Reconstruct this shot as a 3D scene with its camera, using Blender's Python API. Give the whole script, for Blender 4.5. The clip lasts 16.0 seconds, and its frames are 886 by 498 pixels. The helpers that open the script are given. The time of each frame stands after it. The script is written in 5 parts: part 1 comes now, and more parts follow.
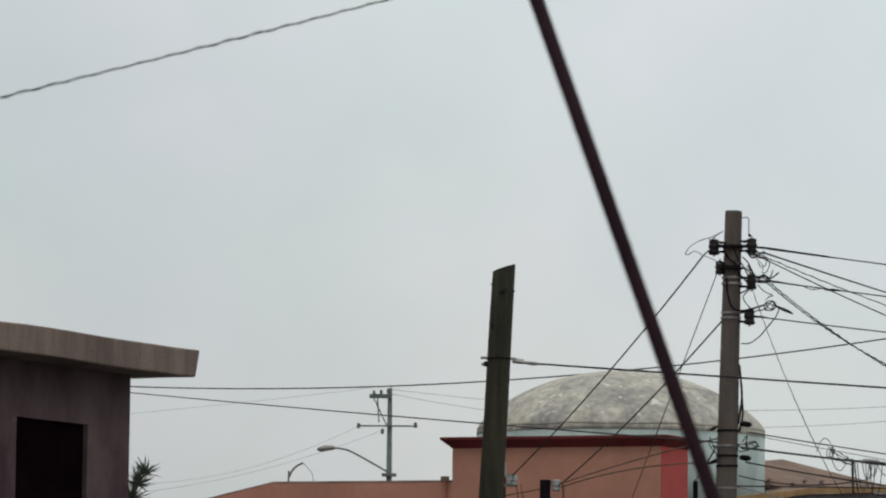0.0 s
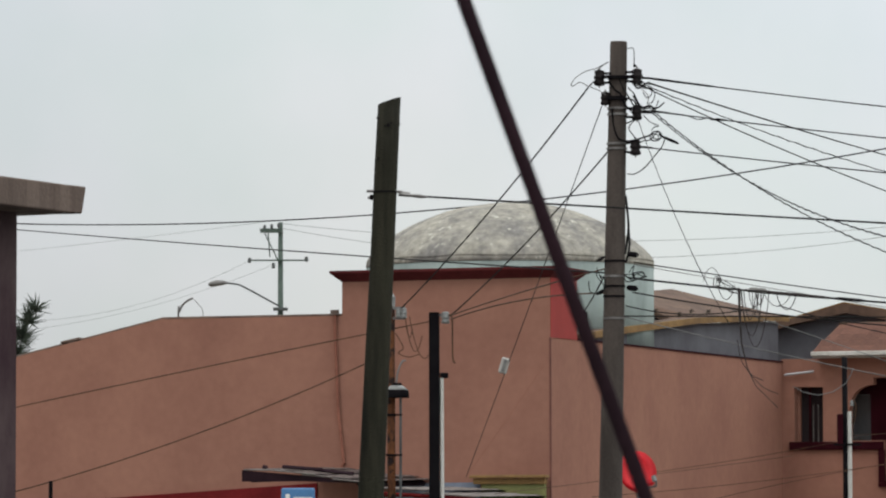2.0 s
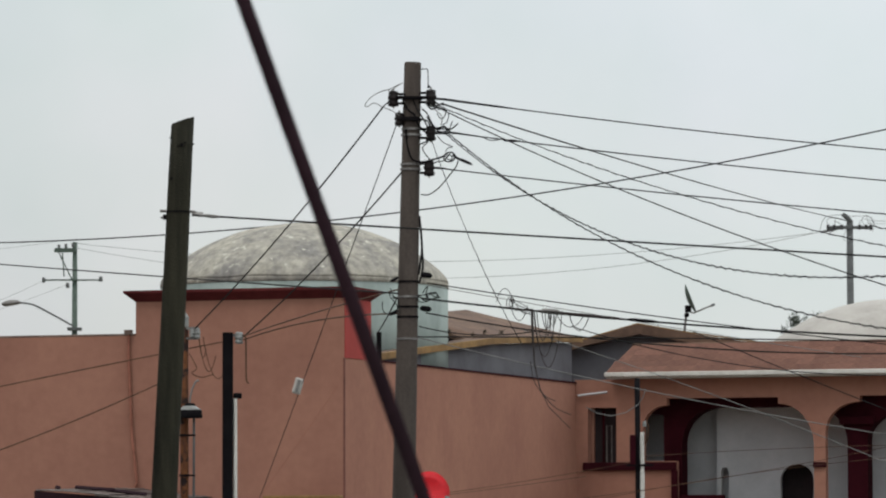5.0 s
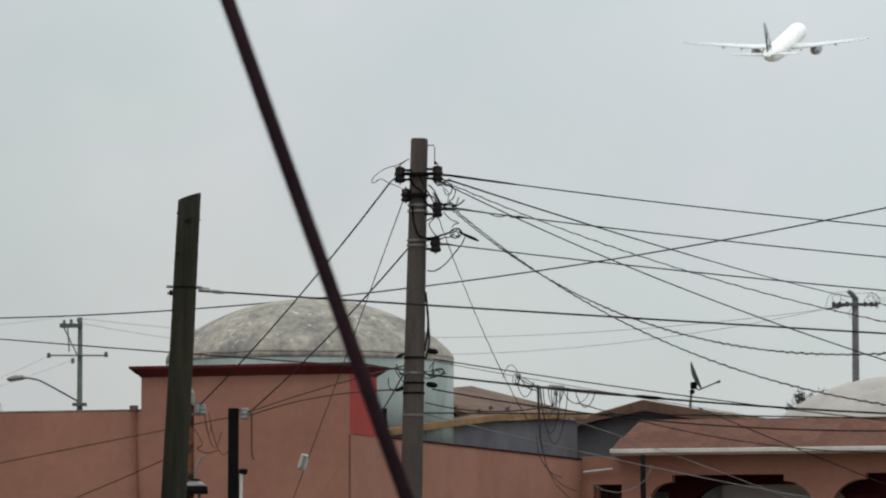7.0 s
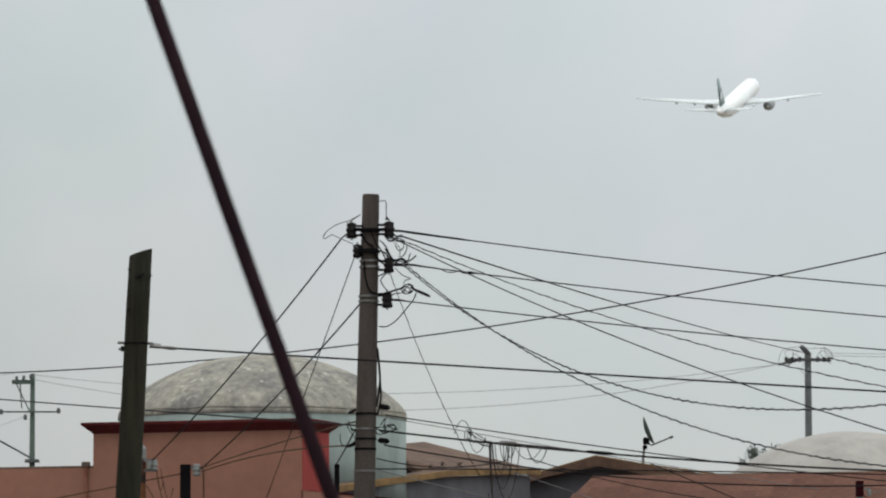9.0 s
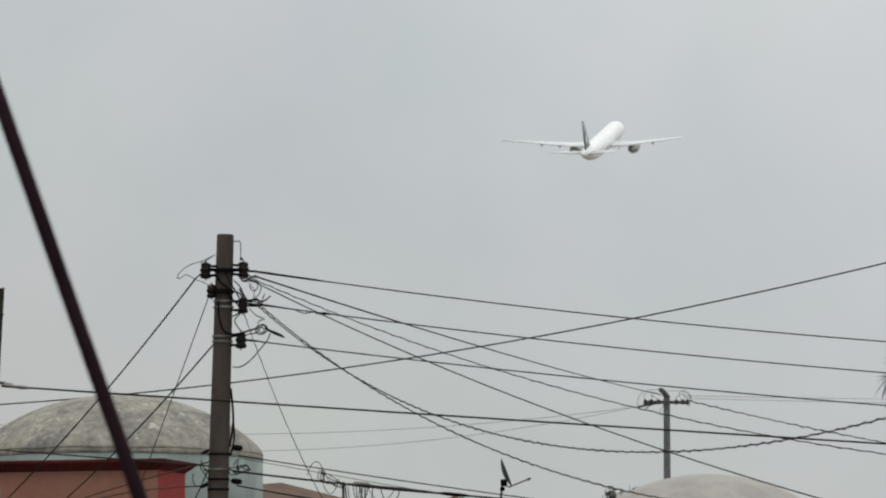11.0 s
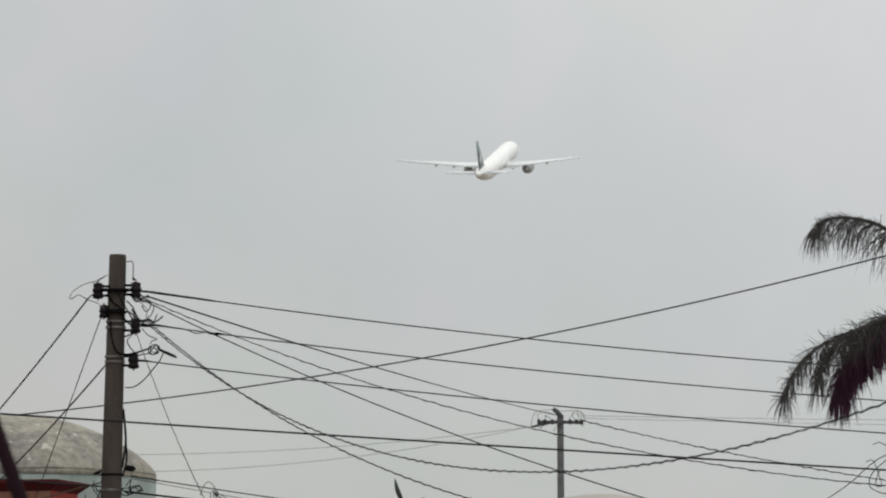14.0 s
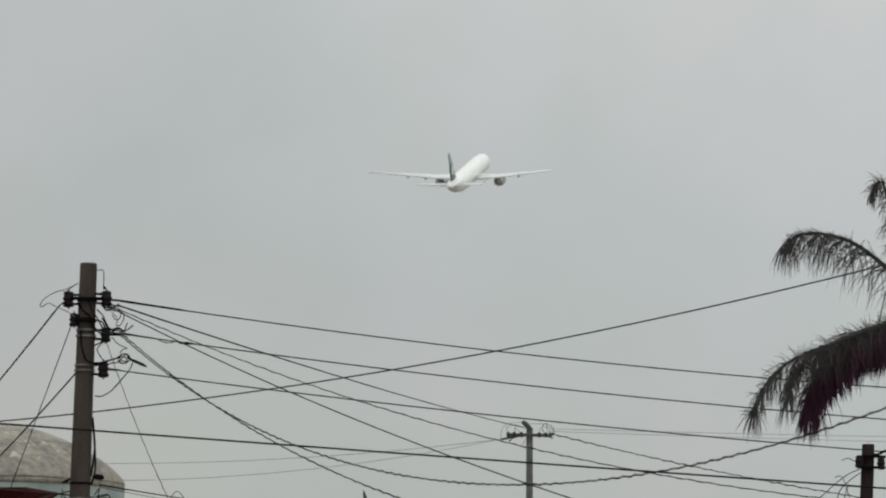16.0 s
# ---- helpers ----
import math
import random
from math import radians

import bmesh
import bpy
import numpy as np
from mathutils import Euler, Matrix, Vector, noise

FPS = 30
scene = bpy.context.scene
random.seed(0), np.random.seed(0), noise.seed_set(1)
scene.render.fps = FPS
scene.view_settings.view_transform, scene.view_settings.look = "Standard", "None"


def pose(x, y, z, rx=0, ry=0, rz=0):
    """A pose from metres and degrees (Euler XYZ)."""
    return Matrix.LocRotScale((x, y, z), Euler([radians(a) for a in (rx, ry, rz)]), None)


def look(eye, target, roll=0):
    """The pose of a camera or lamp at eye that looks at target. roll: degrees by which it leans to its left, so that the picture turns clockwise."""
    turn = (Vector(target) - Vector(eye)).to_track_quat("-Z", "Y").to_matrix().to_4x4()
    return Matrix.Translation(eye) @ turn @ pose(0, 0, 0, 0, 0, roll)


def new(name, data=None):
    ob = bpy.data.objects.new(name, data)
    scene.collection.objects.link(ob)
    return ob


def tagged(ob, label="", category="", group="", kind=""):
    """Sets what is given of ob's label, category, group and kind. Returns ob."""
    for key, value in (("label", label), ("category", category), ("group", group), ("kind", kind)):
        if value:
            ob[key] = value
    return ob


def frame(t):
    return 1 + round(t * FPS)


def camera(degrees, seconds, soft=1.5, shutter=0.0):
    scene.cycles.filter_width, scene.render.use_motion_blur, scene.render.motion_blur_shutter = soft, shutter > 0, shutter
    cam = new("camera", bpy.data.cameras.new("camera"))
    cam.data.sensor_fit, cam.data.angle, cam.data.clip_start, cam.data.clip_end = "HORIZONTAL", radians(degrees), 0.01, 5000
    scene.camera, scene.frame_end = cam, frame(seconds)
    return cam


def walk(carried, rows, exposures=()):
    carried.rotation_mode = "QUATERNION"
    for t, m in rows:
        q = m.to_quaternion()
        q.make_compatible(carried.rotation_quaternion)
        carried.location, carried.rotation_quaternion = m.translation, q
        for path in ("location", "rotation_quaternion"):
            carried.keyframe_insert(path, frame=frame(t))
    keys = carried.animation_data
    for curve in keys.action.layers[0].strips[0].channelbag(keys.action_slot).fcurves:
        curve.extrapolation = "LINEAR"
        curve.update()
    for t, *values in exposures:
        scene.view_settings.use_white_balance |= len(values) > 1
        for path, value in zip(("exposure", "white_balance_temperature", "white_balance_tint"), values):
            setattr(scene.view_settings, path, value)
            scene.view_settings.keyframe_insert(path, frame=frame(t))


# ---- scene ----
cam = camera(12.0, 16.0, soft=2.1)
# focus on the houses: the guard tube close by is a little out of focus
cam.data.dof.use_dof, cam.data.dof.focus_distance, cam.data.dof.aperture_fstop = True, 65.0, 8.0
EYE = 1.6
# seconds, sideways step, pitch, roll, yaw
ROWS = [
    (0.0, 0.0219, 5.774, -0.636, 2.033),
    (0.5, 0.0562, 4.704, -0.304, 1.762),
    (1.0, 0.0707, 3.954, -0.112, 1.448),
    (1.5, 0.0838, 3.665, 0.057, 1.105),
    (2.0, 0.0924, 3.513, 0.099, 0.625),
    (2.5, 0.1051, 3.418, 0.125, 0.039),
    (3.0, 0.1091, 3.424, 0.166, -0.696),
    (3.5, 0.1382, 3.483, 0.139, -1.498),
    (3.7, 0.1480, 3.470, 0.080, -1.826),
    (6.0, 0.1085, 4.300, 0.128, -2.177),
    (6.5, 0.1102, 4.578, 0.042, -2.084),
    (7.0, 0.1049, 4.821, -0.009, -2.094),
    (7.5, 0.1029, 5.040, 0.058, -2.091),
    (8.0, 0.1072, 5.241, 0.052, -2.125),
    (8.5, 0.1159, 5.422, 0.016, -2.335),
    (9.0, 0.1304, 5.578, 0.112, -2.714),
    (9.5, 0.1580, 5.714, 0.059, -3.183),
    (12.0, 0.2854, 6.454, 0.132, -5.279),
    (12.5, 0.2787, 6.570, 0.233, -5.518),
    (13.0, 0.2875, 6.566, 0.190, -5.700),
    (13.5, 0.2781, 6.471, 0.222, -5.858),
    (14.0, 0.2742, 6.407, 0.137, -5.999),
    (14.5, 0.2720, 6.415, 0.043, -6.139),
    (15.0, 0.2682, 6.472, -0.072, -6.274),
    (15.5, 0.2688, 6.528, -0.171, -6.389),
    (16.0, 0.2721, 6.570, -0.387, -6.456),
]
EXPOSURES = (
    (0.0, 0.04, 6500, 9),
    (1.0, 0.23, 6500, 10),
    (1.8, 0.22, 6500, 10),
    (2.5, 0.33, 6500, 10),
    (3.0, 0.35, 6500, 10),
    (3.6, 0.24, 6500, 10),
    (5.9, 0.12, 6500, 9),
    (7.0, -0.05, 6500, 9),
    (8.5, -0.04, 6500, 9),
    (9.5, -0.18, 6500, 9),
    (12.0, -0.30, 6700, 11),
    (14.0, -0.27, 6750, 11),
    (15.0, -0.35, 6750, 9),
    (16.0, -0.46, 6750, 9),
)
walk(cam, [(t, pose(x, 0, EYE, 90 + p, r, y)) for t, x, p, r, y in ROWS], EXPOSURES)
# ---- sky and sun: high thin overcast ----
world = bpy.data.worlds.new("overcast")
scene.world = world
world.use_nodes = True
wn, wl = world.node_tree.nodes, world.node_tree.links
wn.clear()
w_out = wn.new("ShaderNodeOutputWorld")
w_add = wn.new("ShaderNodeAddShader")
w_sky = wn.new("ShaderNodeTexSky")
w_sky.sky_type, w_sky.sun_disc = "NISHITA", False
w_sky.sun_elevation, w_sky.sun_rotation = radians(58), radians(220)
w_b1, w_b2 = wn.new("ShaderNodeBackground"), wn.new("ShaderNodeBackground")
w_b1.inputs["Strength"].default_value = 0.012
w_co = wn.new("ShaderNodeTexCoord")
w_n = wn.new("ShaderNodeTexNoise")
w_n.inputs["Scale"].default_value, w_n.inputs["Detail"].default_value = 6.0, 5.0
w_n.inputs["Roughness"].default_value = 0.45
w_r = wn.new("ShaderNodeValToRGB")
w_r.color_ramp.elements[0].position, w_r.color_ramp.elements[0].color = 0.39, (0.868, 0.94, 0.945, 1)
w_r.color_ramp.elements[1].position, w_r.color_ramp.elements[1].color = 0.62, (1.0, 1.02, 1.01, 1)
wl.new(w_co.outputs["Generated"], w_n.inputs["Vector"])
wl.new(w_n.outputs["Fac"], w_r.inputs["Fac"])
w_sep, w_m1 = wn.new("ShaderNodeSeparateXYZ"), wn.new("ShaderNodeMapRange")
w_m1.inputs["From Min"].default_value, w_m1.inputs["From Max"].default_value = 0.0, 1.0
w_m1.inputs["To Min"].default_value, w_m1.inputs["To Max"].default_value = 0.49, 1.60
wl.new(w_co.outputs["Generated"], w_sep.inputs["Vector"])
wl.new(w_sep.outputs["Z"], w_m1.inputs["Value"])
wl.new(w_sky.outputs["Color"], w_b1.inputs["Color"])
# faint cloud mottle in tone and hue, and a slow rise of brightness to the east
w_n2, w_n3 = wn.new("ShaderNodeTexNoise"), wn.new("ShaderNodeTexNoise")
for node, scale, detail in ((w_n2, 26.0, 4.0), (w_n3, 13.0, 3.0)):
    node.inputs["Scale"].default_value, node.inputs["Detail"].default_value = scale, detail
    wl.new(w_co.outputs["Generated"], node.inputs["Vector"])
w_t = wn.new("ShaderNodeValToRGB")
w_t.color_ramp.elements[0].position, w_t.color_ramp.elements[0].color = 0.36, (0.972, 1.0, 0.985, 1)
w_t.color_ramp.elements[1].position, w_t.color_ramp.elements[1].color = 0.64, (1.0, 0.974, 1.002, 1)
wl.new(w_n3.outputs["Fac"], w_t.inputs["Fac"])
w_e, w_f = wn.new("ShaderNodeMapRange"), wn.new("ShaderNodeMapRange")
w_e.inputs["From Min"].default_value, w_e.inputs["From Max"].default_value = -0.25, 0.30
w_e.inputs["To Min"].default_value, w_e.inputs["To Max"].default_value = 0.82, 1.22
w_f.inputs["From Min"].default_value, w_f.inputs["From Max"].default_value = 0.3, 0.7
w_f.inputs["To Min"].default_value, w_f.inputs["To Max"].default_value = 0.975, 1.025
wl.new(w_n2.outputs["Fac"], w_f.inputs["Value"])
w_x1, w_x2 = wn.new("ShaderNodeMix"), wn.new("ShaderNodeMath")
w_x1.data_type, w_x1.blend_type = "RGBA", "MULTIPLY"
w_x1.inputs[0].default_value = 1.0
w_x2.operation = "MULTIPLY"
wl.new(w_r.outputs["Color"], w_x1.inputs[6])
wl.new(w_t.outputs["Color"], w_x1.inputs[7])
wl.new(w_x1.outputs[2], w_b2.inputs["Color"])
w_x3 = wn.new("ShaderNodeMath")
w_x3.operation = "MULTIPLY"
wl.new(w_sep.outputs["X"], w_e.inputs["Value"])
wl.new(w_e.outputs["Result"], w_x2.inputs[0])
wl.new(w_f.outputs["Result"], w_x2.inputs[1])
wl.new(w_x2.outputs[0], w_x3.inputs[0])
wl.new(w_m1.outputs["Result"], w_x3.inputs[1])
wl.new(w_x3.outputs[0], w_b2.inputs["Strength"])
wl.new(w_b1.outputs[0], w_add.inputs[0])
wl.new(w_b2.outputs[0], w_add.inputs[1])
wl.new(w_add.outputs[0], w_out.inputs["Surface"])

sun = new("sun", bpy.data.lights.new("sun", "SUN"))
sun.data.energy, sun.data.angle, sun.data.color = 0.6, radians(18), (1.0, 0.96, 0.9)
sun.matrix_basis = look((0, 0, 60), (3.3 * 6, 3.9 * 6, 60 - 8.0 * 6))


# ---- materials ----
def surface(name, col, col2, rough=0.85, scale=3.0, fine=40.0, bump=0.15, metal=0.0, streak=0.0, spec=0.3, vary=0.0, grain_amp=0.22, fleck=None):
    """Two-scale mottled surface: large stains between two colours, fine grain in colour and relief, optional rain streaks and scattered flecks of a third colour."""
    m = bpy.data.materials.new(name)
    m.use_nodes = True
    n, l = m.node_tree.nodes, m.node_tree.links
    b = n["Principled BSDF"]
    b.inputs["Roughness"].default_value, b.inputs["Metallic"].default_value = rough, metal
    b.inputs["Specular IOR Level"].default_value = spec
    co = n.new("ShaderNodeTexCoord")
    big, small = n.new("ShaderNodeTexNoise"), n.new("ShaderNodeTexNoise")
    big.inputs["Scale"].default_value, big.inputs["Detail"].default_value = scale, 6.0
    big.inputs["Roughness"].default_value = 0.62
    small.inputs["Scale"].default_value, small.inputs["Detail"].default_value = fine, 3.0
    mp = n.new("ShaderNodeMapping")
    if streak:
        mp.inputs["Scale"].default_value = (1.0, 1.0, streak)
    l.new(co.outputs["Object"], mp.inputs["Vector"])
    l.new(mp.outputs["Vector"], big.inputs["Vector"])
    l.new(co.outputs["Object"], small.inputs["Vector"])
    ramp = n.new("ShaderNodeValToRGB")
    ramp.color_ramp.elements[0].position, ramp.color_ramp.elements[0].color = 0.36, (*col2, 1)
    ramp.color_ramp.elements[1].position, ramp.color_ramp.elements[1].color = 0.6, (*col, 1)
    l.new(big.outputs["Fac"], ramp.inputs["Fac"])
    grain = n.new("ShaderNodeMix")
    grain.data_type, grain.blend_type = "RGBA", "MULTIPLY"
    g2 = n.new("ShaderNodeMapRange")
    g2.inputs["To Min"].default_value, g2.inputs["To Max"].default_value = 1 - 1.1 * grain_amp, 1 + grain_amp
    l.new(small.outputs["Fac"], g2.inputs["Value"])
    grain.inputs[0].default_value = 1.0
    l.new(ramp.outputs["Color"], grain.inputs[6])
    l.new(g2.outputs["Result"], grain.inputs[7])
    last = grain.outputs[2]
    if fleck:
        size, limit, tone = fleck
        spots = n.new("ShaderNodeTexNoise")
        spots.inputs["Scale"].default_value, spots.inputs["Detail"].default_value = size, 5.0
        l.new(co.outputs["Object"], spots.inputs["Vector"])
        cut = n.new("ShaderNodeMapRange")
        cut.inputs["From Min"].default_value, cut.inputs["From Max"].default_value = limit, limit + 0.08
        l.new(spots.outputs["Fac"], cut.inputs["Value"])
        over = n.new("ShaderNodeMix")
        over.data_type = "RGBA"
        l.new(cut.outputs["Result"], over.inputs[0])
        l.new(last, over.inputs[6])
        over.inputs[7].default_value = (*tone, 1)
        last = over.outputs[2]
    if vary:
        oi = n.new("ShaderNodeObjectInfo")
        v2 = n.new("ShaderNodeMapRange")
        v2.inputs["To Min"].default_value, v2.inputs["To Max"].default_value = 1 - vary, 1 + vary
        l.new(oi.outputs["Random"], v2.inputs["Value"])
        mx = n.new("ShaderNodeMix")
        mx.data_type, mx.blend_type = "RGBA", "MULTIPLY"
        mx.inputs[0].default_value = 1.0
        l.new(last, mx.inputs[6])
        l.new(v2.outputs["Result"], mx.inputs[7])
        last = mx.outputs[2]
    l.new(last, b.inputs["Base Color"])
    if bump:
        bp = n.new("ShaderNodeBump")
        bp.inputs["Strength"].default_value, bp.inputs["Distance"].default_value = bump, 0.02
        l.new(small.outputs["Fac"], bp.inputs["Height"])
        l.new(bp.outputs["Normal"], b.inputs["Normal"])
    return m


SALMON = surface("salmon_paint", (0.304, 0.149, 0.107), (0.258, 0.123, 0.090), 0.9, 0.7, 7, 0.15, streak=0.9, grain_amp=0.11, spec=0.12)
MAROON = surface("maroon_paint", (0.031, 0.0042, 0.0075), (0.021, 0.003, 0.005), 0.85, 1.5, 18, 0.1, grain_amp=0.1, spec=0.05)
RED = surface("red_paint", (0.31, 0.036, 0.030), (0.26, 0.030, 0.025), 0.75, 1.2, 18, 0.1, streak=0.4, grain_amp=0.08)
CORNICE = surface("cornice_red_paint", (0.105, 0.022, 0.022), (0.07, 0.014, 0.015), 0.85, 1.2, 14, 0.15, grain_amp=0.15, spec=0.08)
DEEPRED = surface("deep_red_paint", (0.15, 0.014, 0.015), (0.11, 0.010, 0.011), 0.8, 1.5, 18, 0.1, spec=0.1)
SIGNRED = surface("sign_red", (0.62, 0.012, 0.02), (0.55, 0.01, 0.016), 0.4, 2, 30, 0.0)
MINT = surface("mint_paint", (0.262, 0.305, 0.286), (0.175, 0.205, 0.193), 0.85, 1.2, 12, 0.12, streak=0.3, grain_amp=0.06)
DOME = surface("weathered_lime_wash", (0.350, 0.326, 0.274), (0.185, 0.174, 0.162), 0.95, 1.3, 9, 0.7, grain_amp=0.5, spec=0.1, fleck=(5.5, 0.62, (0.45, 0.43, 0.37)))
PALEDOME = surface("pale_dome_plaster", (0.385, 0.360, 0.330), (0.315, 0.292, 0.268), 0.9, 1.1, 10, 0.2, streak=0.5, grain_amp=0.10)
WHITE = surface("white_paint", (0.58, 0.56, 0.52), (0.46, 0.44, 0.40), 0.8, 1.4, 16, 0.15, streak=0.3)
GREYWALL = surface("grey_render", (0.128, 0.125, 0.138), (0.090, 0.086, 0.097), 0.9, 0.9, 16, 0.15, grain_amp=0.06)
BALCONY = surface("balcony_render", (0.46, 0.457, 0.465), (0.38, 0.377, 0.386), 0.9, 0.9, 12, 0.1, grain_amp=0.05)
PIPE = surface("painted_conduit", (0.27, 0.105, 0.07), (0.20, 0.075, 0.05), 0.85, 3, 20, 0.1)
EDGE = surface("stained_corner_edge", (0.165, 0.066, 0.050), (0.09, 0.036, 0.030), 0.9, 4, 20, 0.1, streak=0.4)
OCHRE = surface("ochre_paint", (0.25, 0.145, 0.052), (0.15, 0.085, 0.034), 0.8, 1.5, 18, 0.15)
TILE = surface("clay_tile", (0.162, 0.078, 0.055), (0.100, 0.047, 0.035), 0.9, 1.6, 16, 0.3, vary=0.16, spec=0.12, fleck=(6.0, 0.60, (0.075, 0.036, 0.030)))
BROWNROOF = surface("brown_roofing", (0.135, 0.082, 0.056), (0.085, 0.050, 0.036), 0.9, 1.8, 10, 0.4)
CONCRETE = surface("pole_concrete", (0.084, 0.068, 0.059), (0.050, 0.040, 0.035), 0.9, 2.5, 30, 0.3, streak=0.25, spec=0.15)
DARKPOLE = surface("tarred_pole_wood", (0.034, 0.023, 0.024), (0.022, 0.014, 0.015), 0.9, 2.5, 30, 0.3, streak=0.2, spec=0.1)
HOUSE = surface("weathered_brown_stucco", (0.098, 0.068, 0.068), (0.046, 0.026, 0.031), 0.9, 0.75, 10, 0.3, streak=0.55, grain_amp=0.14, spec=0.08, fleck=(3.2, 0.67, (0.112, 0.086, 0.084)))
SLAB = surface("stained_slab_concrete", (0.160, 0.116, 0.094), (0.082, 0.057, 0.047), 0.9, 2.2, 20, 0.35, streak=0.12)
GREENWOOD = surface("green_treated_wood", (0.040, 0.037, 0.025), (0.009, 0.009, 0.007), 0.9, 2.6, 45, 0.6, streak=0.10, spec=0.1)
GREENPOLE = surface("painted_green_pole", (0.075, 0.10, 0.082), (0.05, 0.07, 0.058), 0.7, 3, 30, 0.1)
GREYPOLE = surface("grey_pole_paint", (0.10, 0.103, 0.103), (0.065, 0.066, 0.066), 0.8, 3, 30, 0.2)
MASTRUST = surface("streaked_rust", (0.125, 0.048, 0.020), (0.030, 0.015, 0.012), 0.85, 5, 30, 0.4, streak=0.3, spec=0.1, fleck=(7.0, 0.52, (0.018, 0.011, 0.010)))
RUST = surface("rusty_steel", (0.10, 0.05, 0.026), (0.05, 0.026, 0.016), 0.85, 5, 50, 0.3, metal=0.2)
BLACK = surface("black_paint", (0.008, 0.007, 0.008), (0.005, 0.004, 0.005), 0.8, 4, 40, 0.1, spec=0.05)
CABLE = surface("weathered_cable", (0.014, 0.013, 0.013), (0.009, 0.009, 0.009), 0.8, 6, 60, 0.0, spec=0.15)
OLDCABLE = surface("sun_greyed_cable", (0.050, 0.042, 0.040), (0.030, 0.025, 0.024), 0.85, 6, 60, 0.0, spec=0.1)
PALECABLE = surface("pale_cable", (0.17, 0.165, 0.16), (0.12, 0.115, 0.11), 0.7, 6, 60, 0.0)
FARCABLE = surface("bare_aluminium_line", (0.30, 0.31, 0.31), (0.24, 0.25, 0.25), 0.6, 6, 60, 0.0, metal=0.3)
PORCELAIN = surface("dark_porcelain", (0.014, 0.010, 0.010), (0.009, 0.007, 0.007), 0.55, 6, 60, 0.0, spec=0.15)
PALEINS = surface("pale_porcelain", (0.20, 0.20, 0.19), (0.14, 0.14, 0.133), 0.4, 6, 60, 0.0, spec=0.4)
STEEL = surface("galvanised_steel", (0.22, 0.21, 0.20), (0.13, 0.12, 0.115), 0.5, 6, 60, 0.1, metal=0.7)
TUBE = surface("dark_guard_tube", (0.024, 0.012, 0.016), (0.015, 0.008, 0.011), 0.8, 3, 60, 0.05, spec=0.06)
# interior shade painted as a near-black colour, for sheets behind openings
SHADEIN = surface("painted_interior_shade", (0.03, 0.02, 0.022), (0.02, 0.014, 0.015), 0.9, 2, 20, 0.0)
GLASSDARK = surface("dark_window_pane", (0.012, 0.012, 0.015), (0.010, 0.009, 0.012), 0.15, 2, 20, 0.0, spec=0.5)
# matte black without reflection: the darkness of an unlit room as colour
SHADEPANE = surface("painted_room_shade", (0.006, 0.003, 0.004), (0.004, 0.002, 0.003), 1.0, 2, 20, 0.0, spec=0.0)
LEAF = surface("palm_leaf", (0.048, 0.044, 0.040), (0.028, 0.025, 0.024), 0.8, 4, 30, 0.0)
DEADLEAF = surface("old_palm_leaf", (0.060, 0.020, 0.040), (0.036, 0.012, 0.025), 0.9, 4, 30, 0.0)
BUSH = surface("far_foliage", (0.055, 0.068, 0.048), (0.03, 0.038, 0.028), 0.8, 4, 30, 0.0)
BARK = surface("palm_bark", (0.15, 0.12, 0.095), (0.09, 0.07, 0.055), 0.95, 4, 40, 0.5)
PLANE = surface("white_aircraft_paint", (0.90, 0.90, 0.88), (0.87, 0.87, 0.86), 0.35, 0.1, 1.0, 0.0, spec=0.5)
# wing, fin and engine colours lightened to paint in the distance haze
WING = surface("haze_lifted_wing_grey", (0.70, 0.73, 0.73), (0.66, 0.69, 0.69), 0.4, 0.1, 1.0, 0.0, spec=0.5)
TAILBLUE = surface("haze_lifted_fin_blue", (0.20, 0.275, 0.27), (0.17, 0.235, 0.235), 0.4, 0.1, 1.0, 0.0, spec=0.5)
ENGINE = surface("haze_lifted_engine_grey", (0.42, 0.44, 0.45), (0.36, 0.38, 0.39), 0.4, 0.2, 1.0, 0.0)
PALESHEET = surface("galvanised_sheet", (0.22, 0.195, 0.18), (0.12, 0.10, 0.094), 0.75, 2.5, 25, 0.2, metal=0.2)
MOSS = surface("dry_moss", (0.05, 0.04, 0.028), (0.03, 0.024, 0.018), 0.95, 6, 40, 0.0)
ASPHALT = surface("asphalt", (0.055, 0.053, 0.05), (0.04, 0.039, 0.037), 0.95, 0.4, 30, 0.4)
PAVE = surface("pavement_concrete", (0.30, 0.29, 0.27), (0.22, 0.21, 0.195), 0.95, 0.6, 20, 0.3)
EARTH = surface("dry_ground", (0.22, 0.19, 0.15), (0.15, 0.125, 0.10), 0.95, 0.05, 3, 0.4)
CARWHITE = surface("white_car_paint", (0.75, 0.75, 0.74), (0.70, 0.70, 0.69), 0.25, 1, 20, 0.0, spec=0.5)
RUBBER = surface("tyre_rubber", (0.02, 0.02, 0.02), (0.015, 0.015, 0.015), 0.9, 8, 60, 0.1)
BLUESIGN = surface("blue_roof_sign", (0.055, 0.145, 0.29), (0.045, 0.12, 0.24), 0.4, 3, 30, 0.0)
BLUEGREY = surface("blue_grey_paint", (0.20, 0.23, 0.29), (0.15, 0.18, 0.23), 0.85, 1, 18, 0.1)
GREENPAINT = surface("olive_green_board", (0.20, 0.20, 0.075), (0.15, 0.155, 0.06), 0.8, 2, 20, 0.1)
SHEET = surface("weathered_sheet_roof", (0.13, 0.10, 0.09), (0.06, 0.042, 0.04), 0.85, 1.5, 20, 0.3)


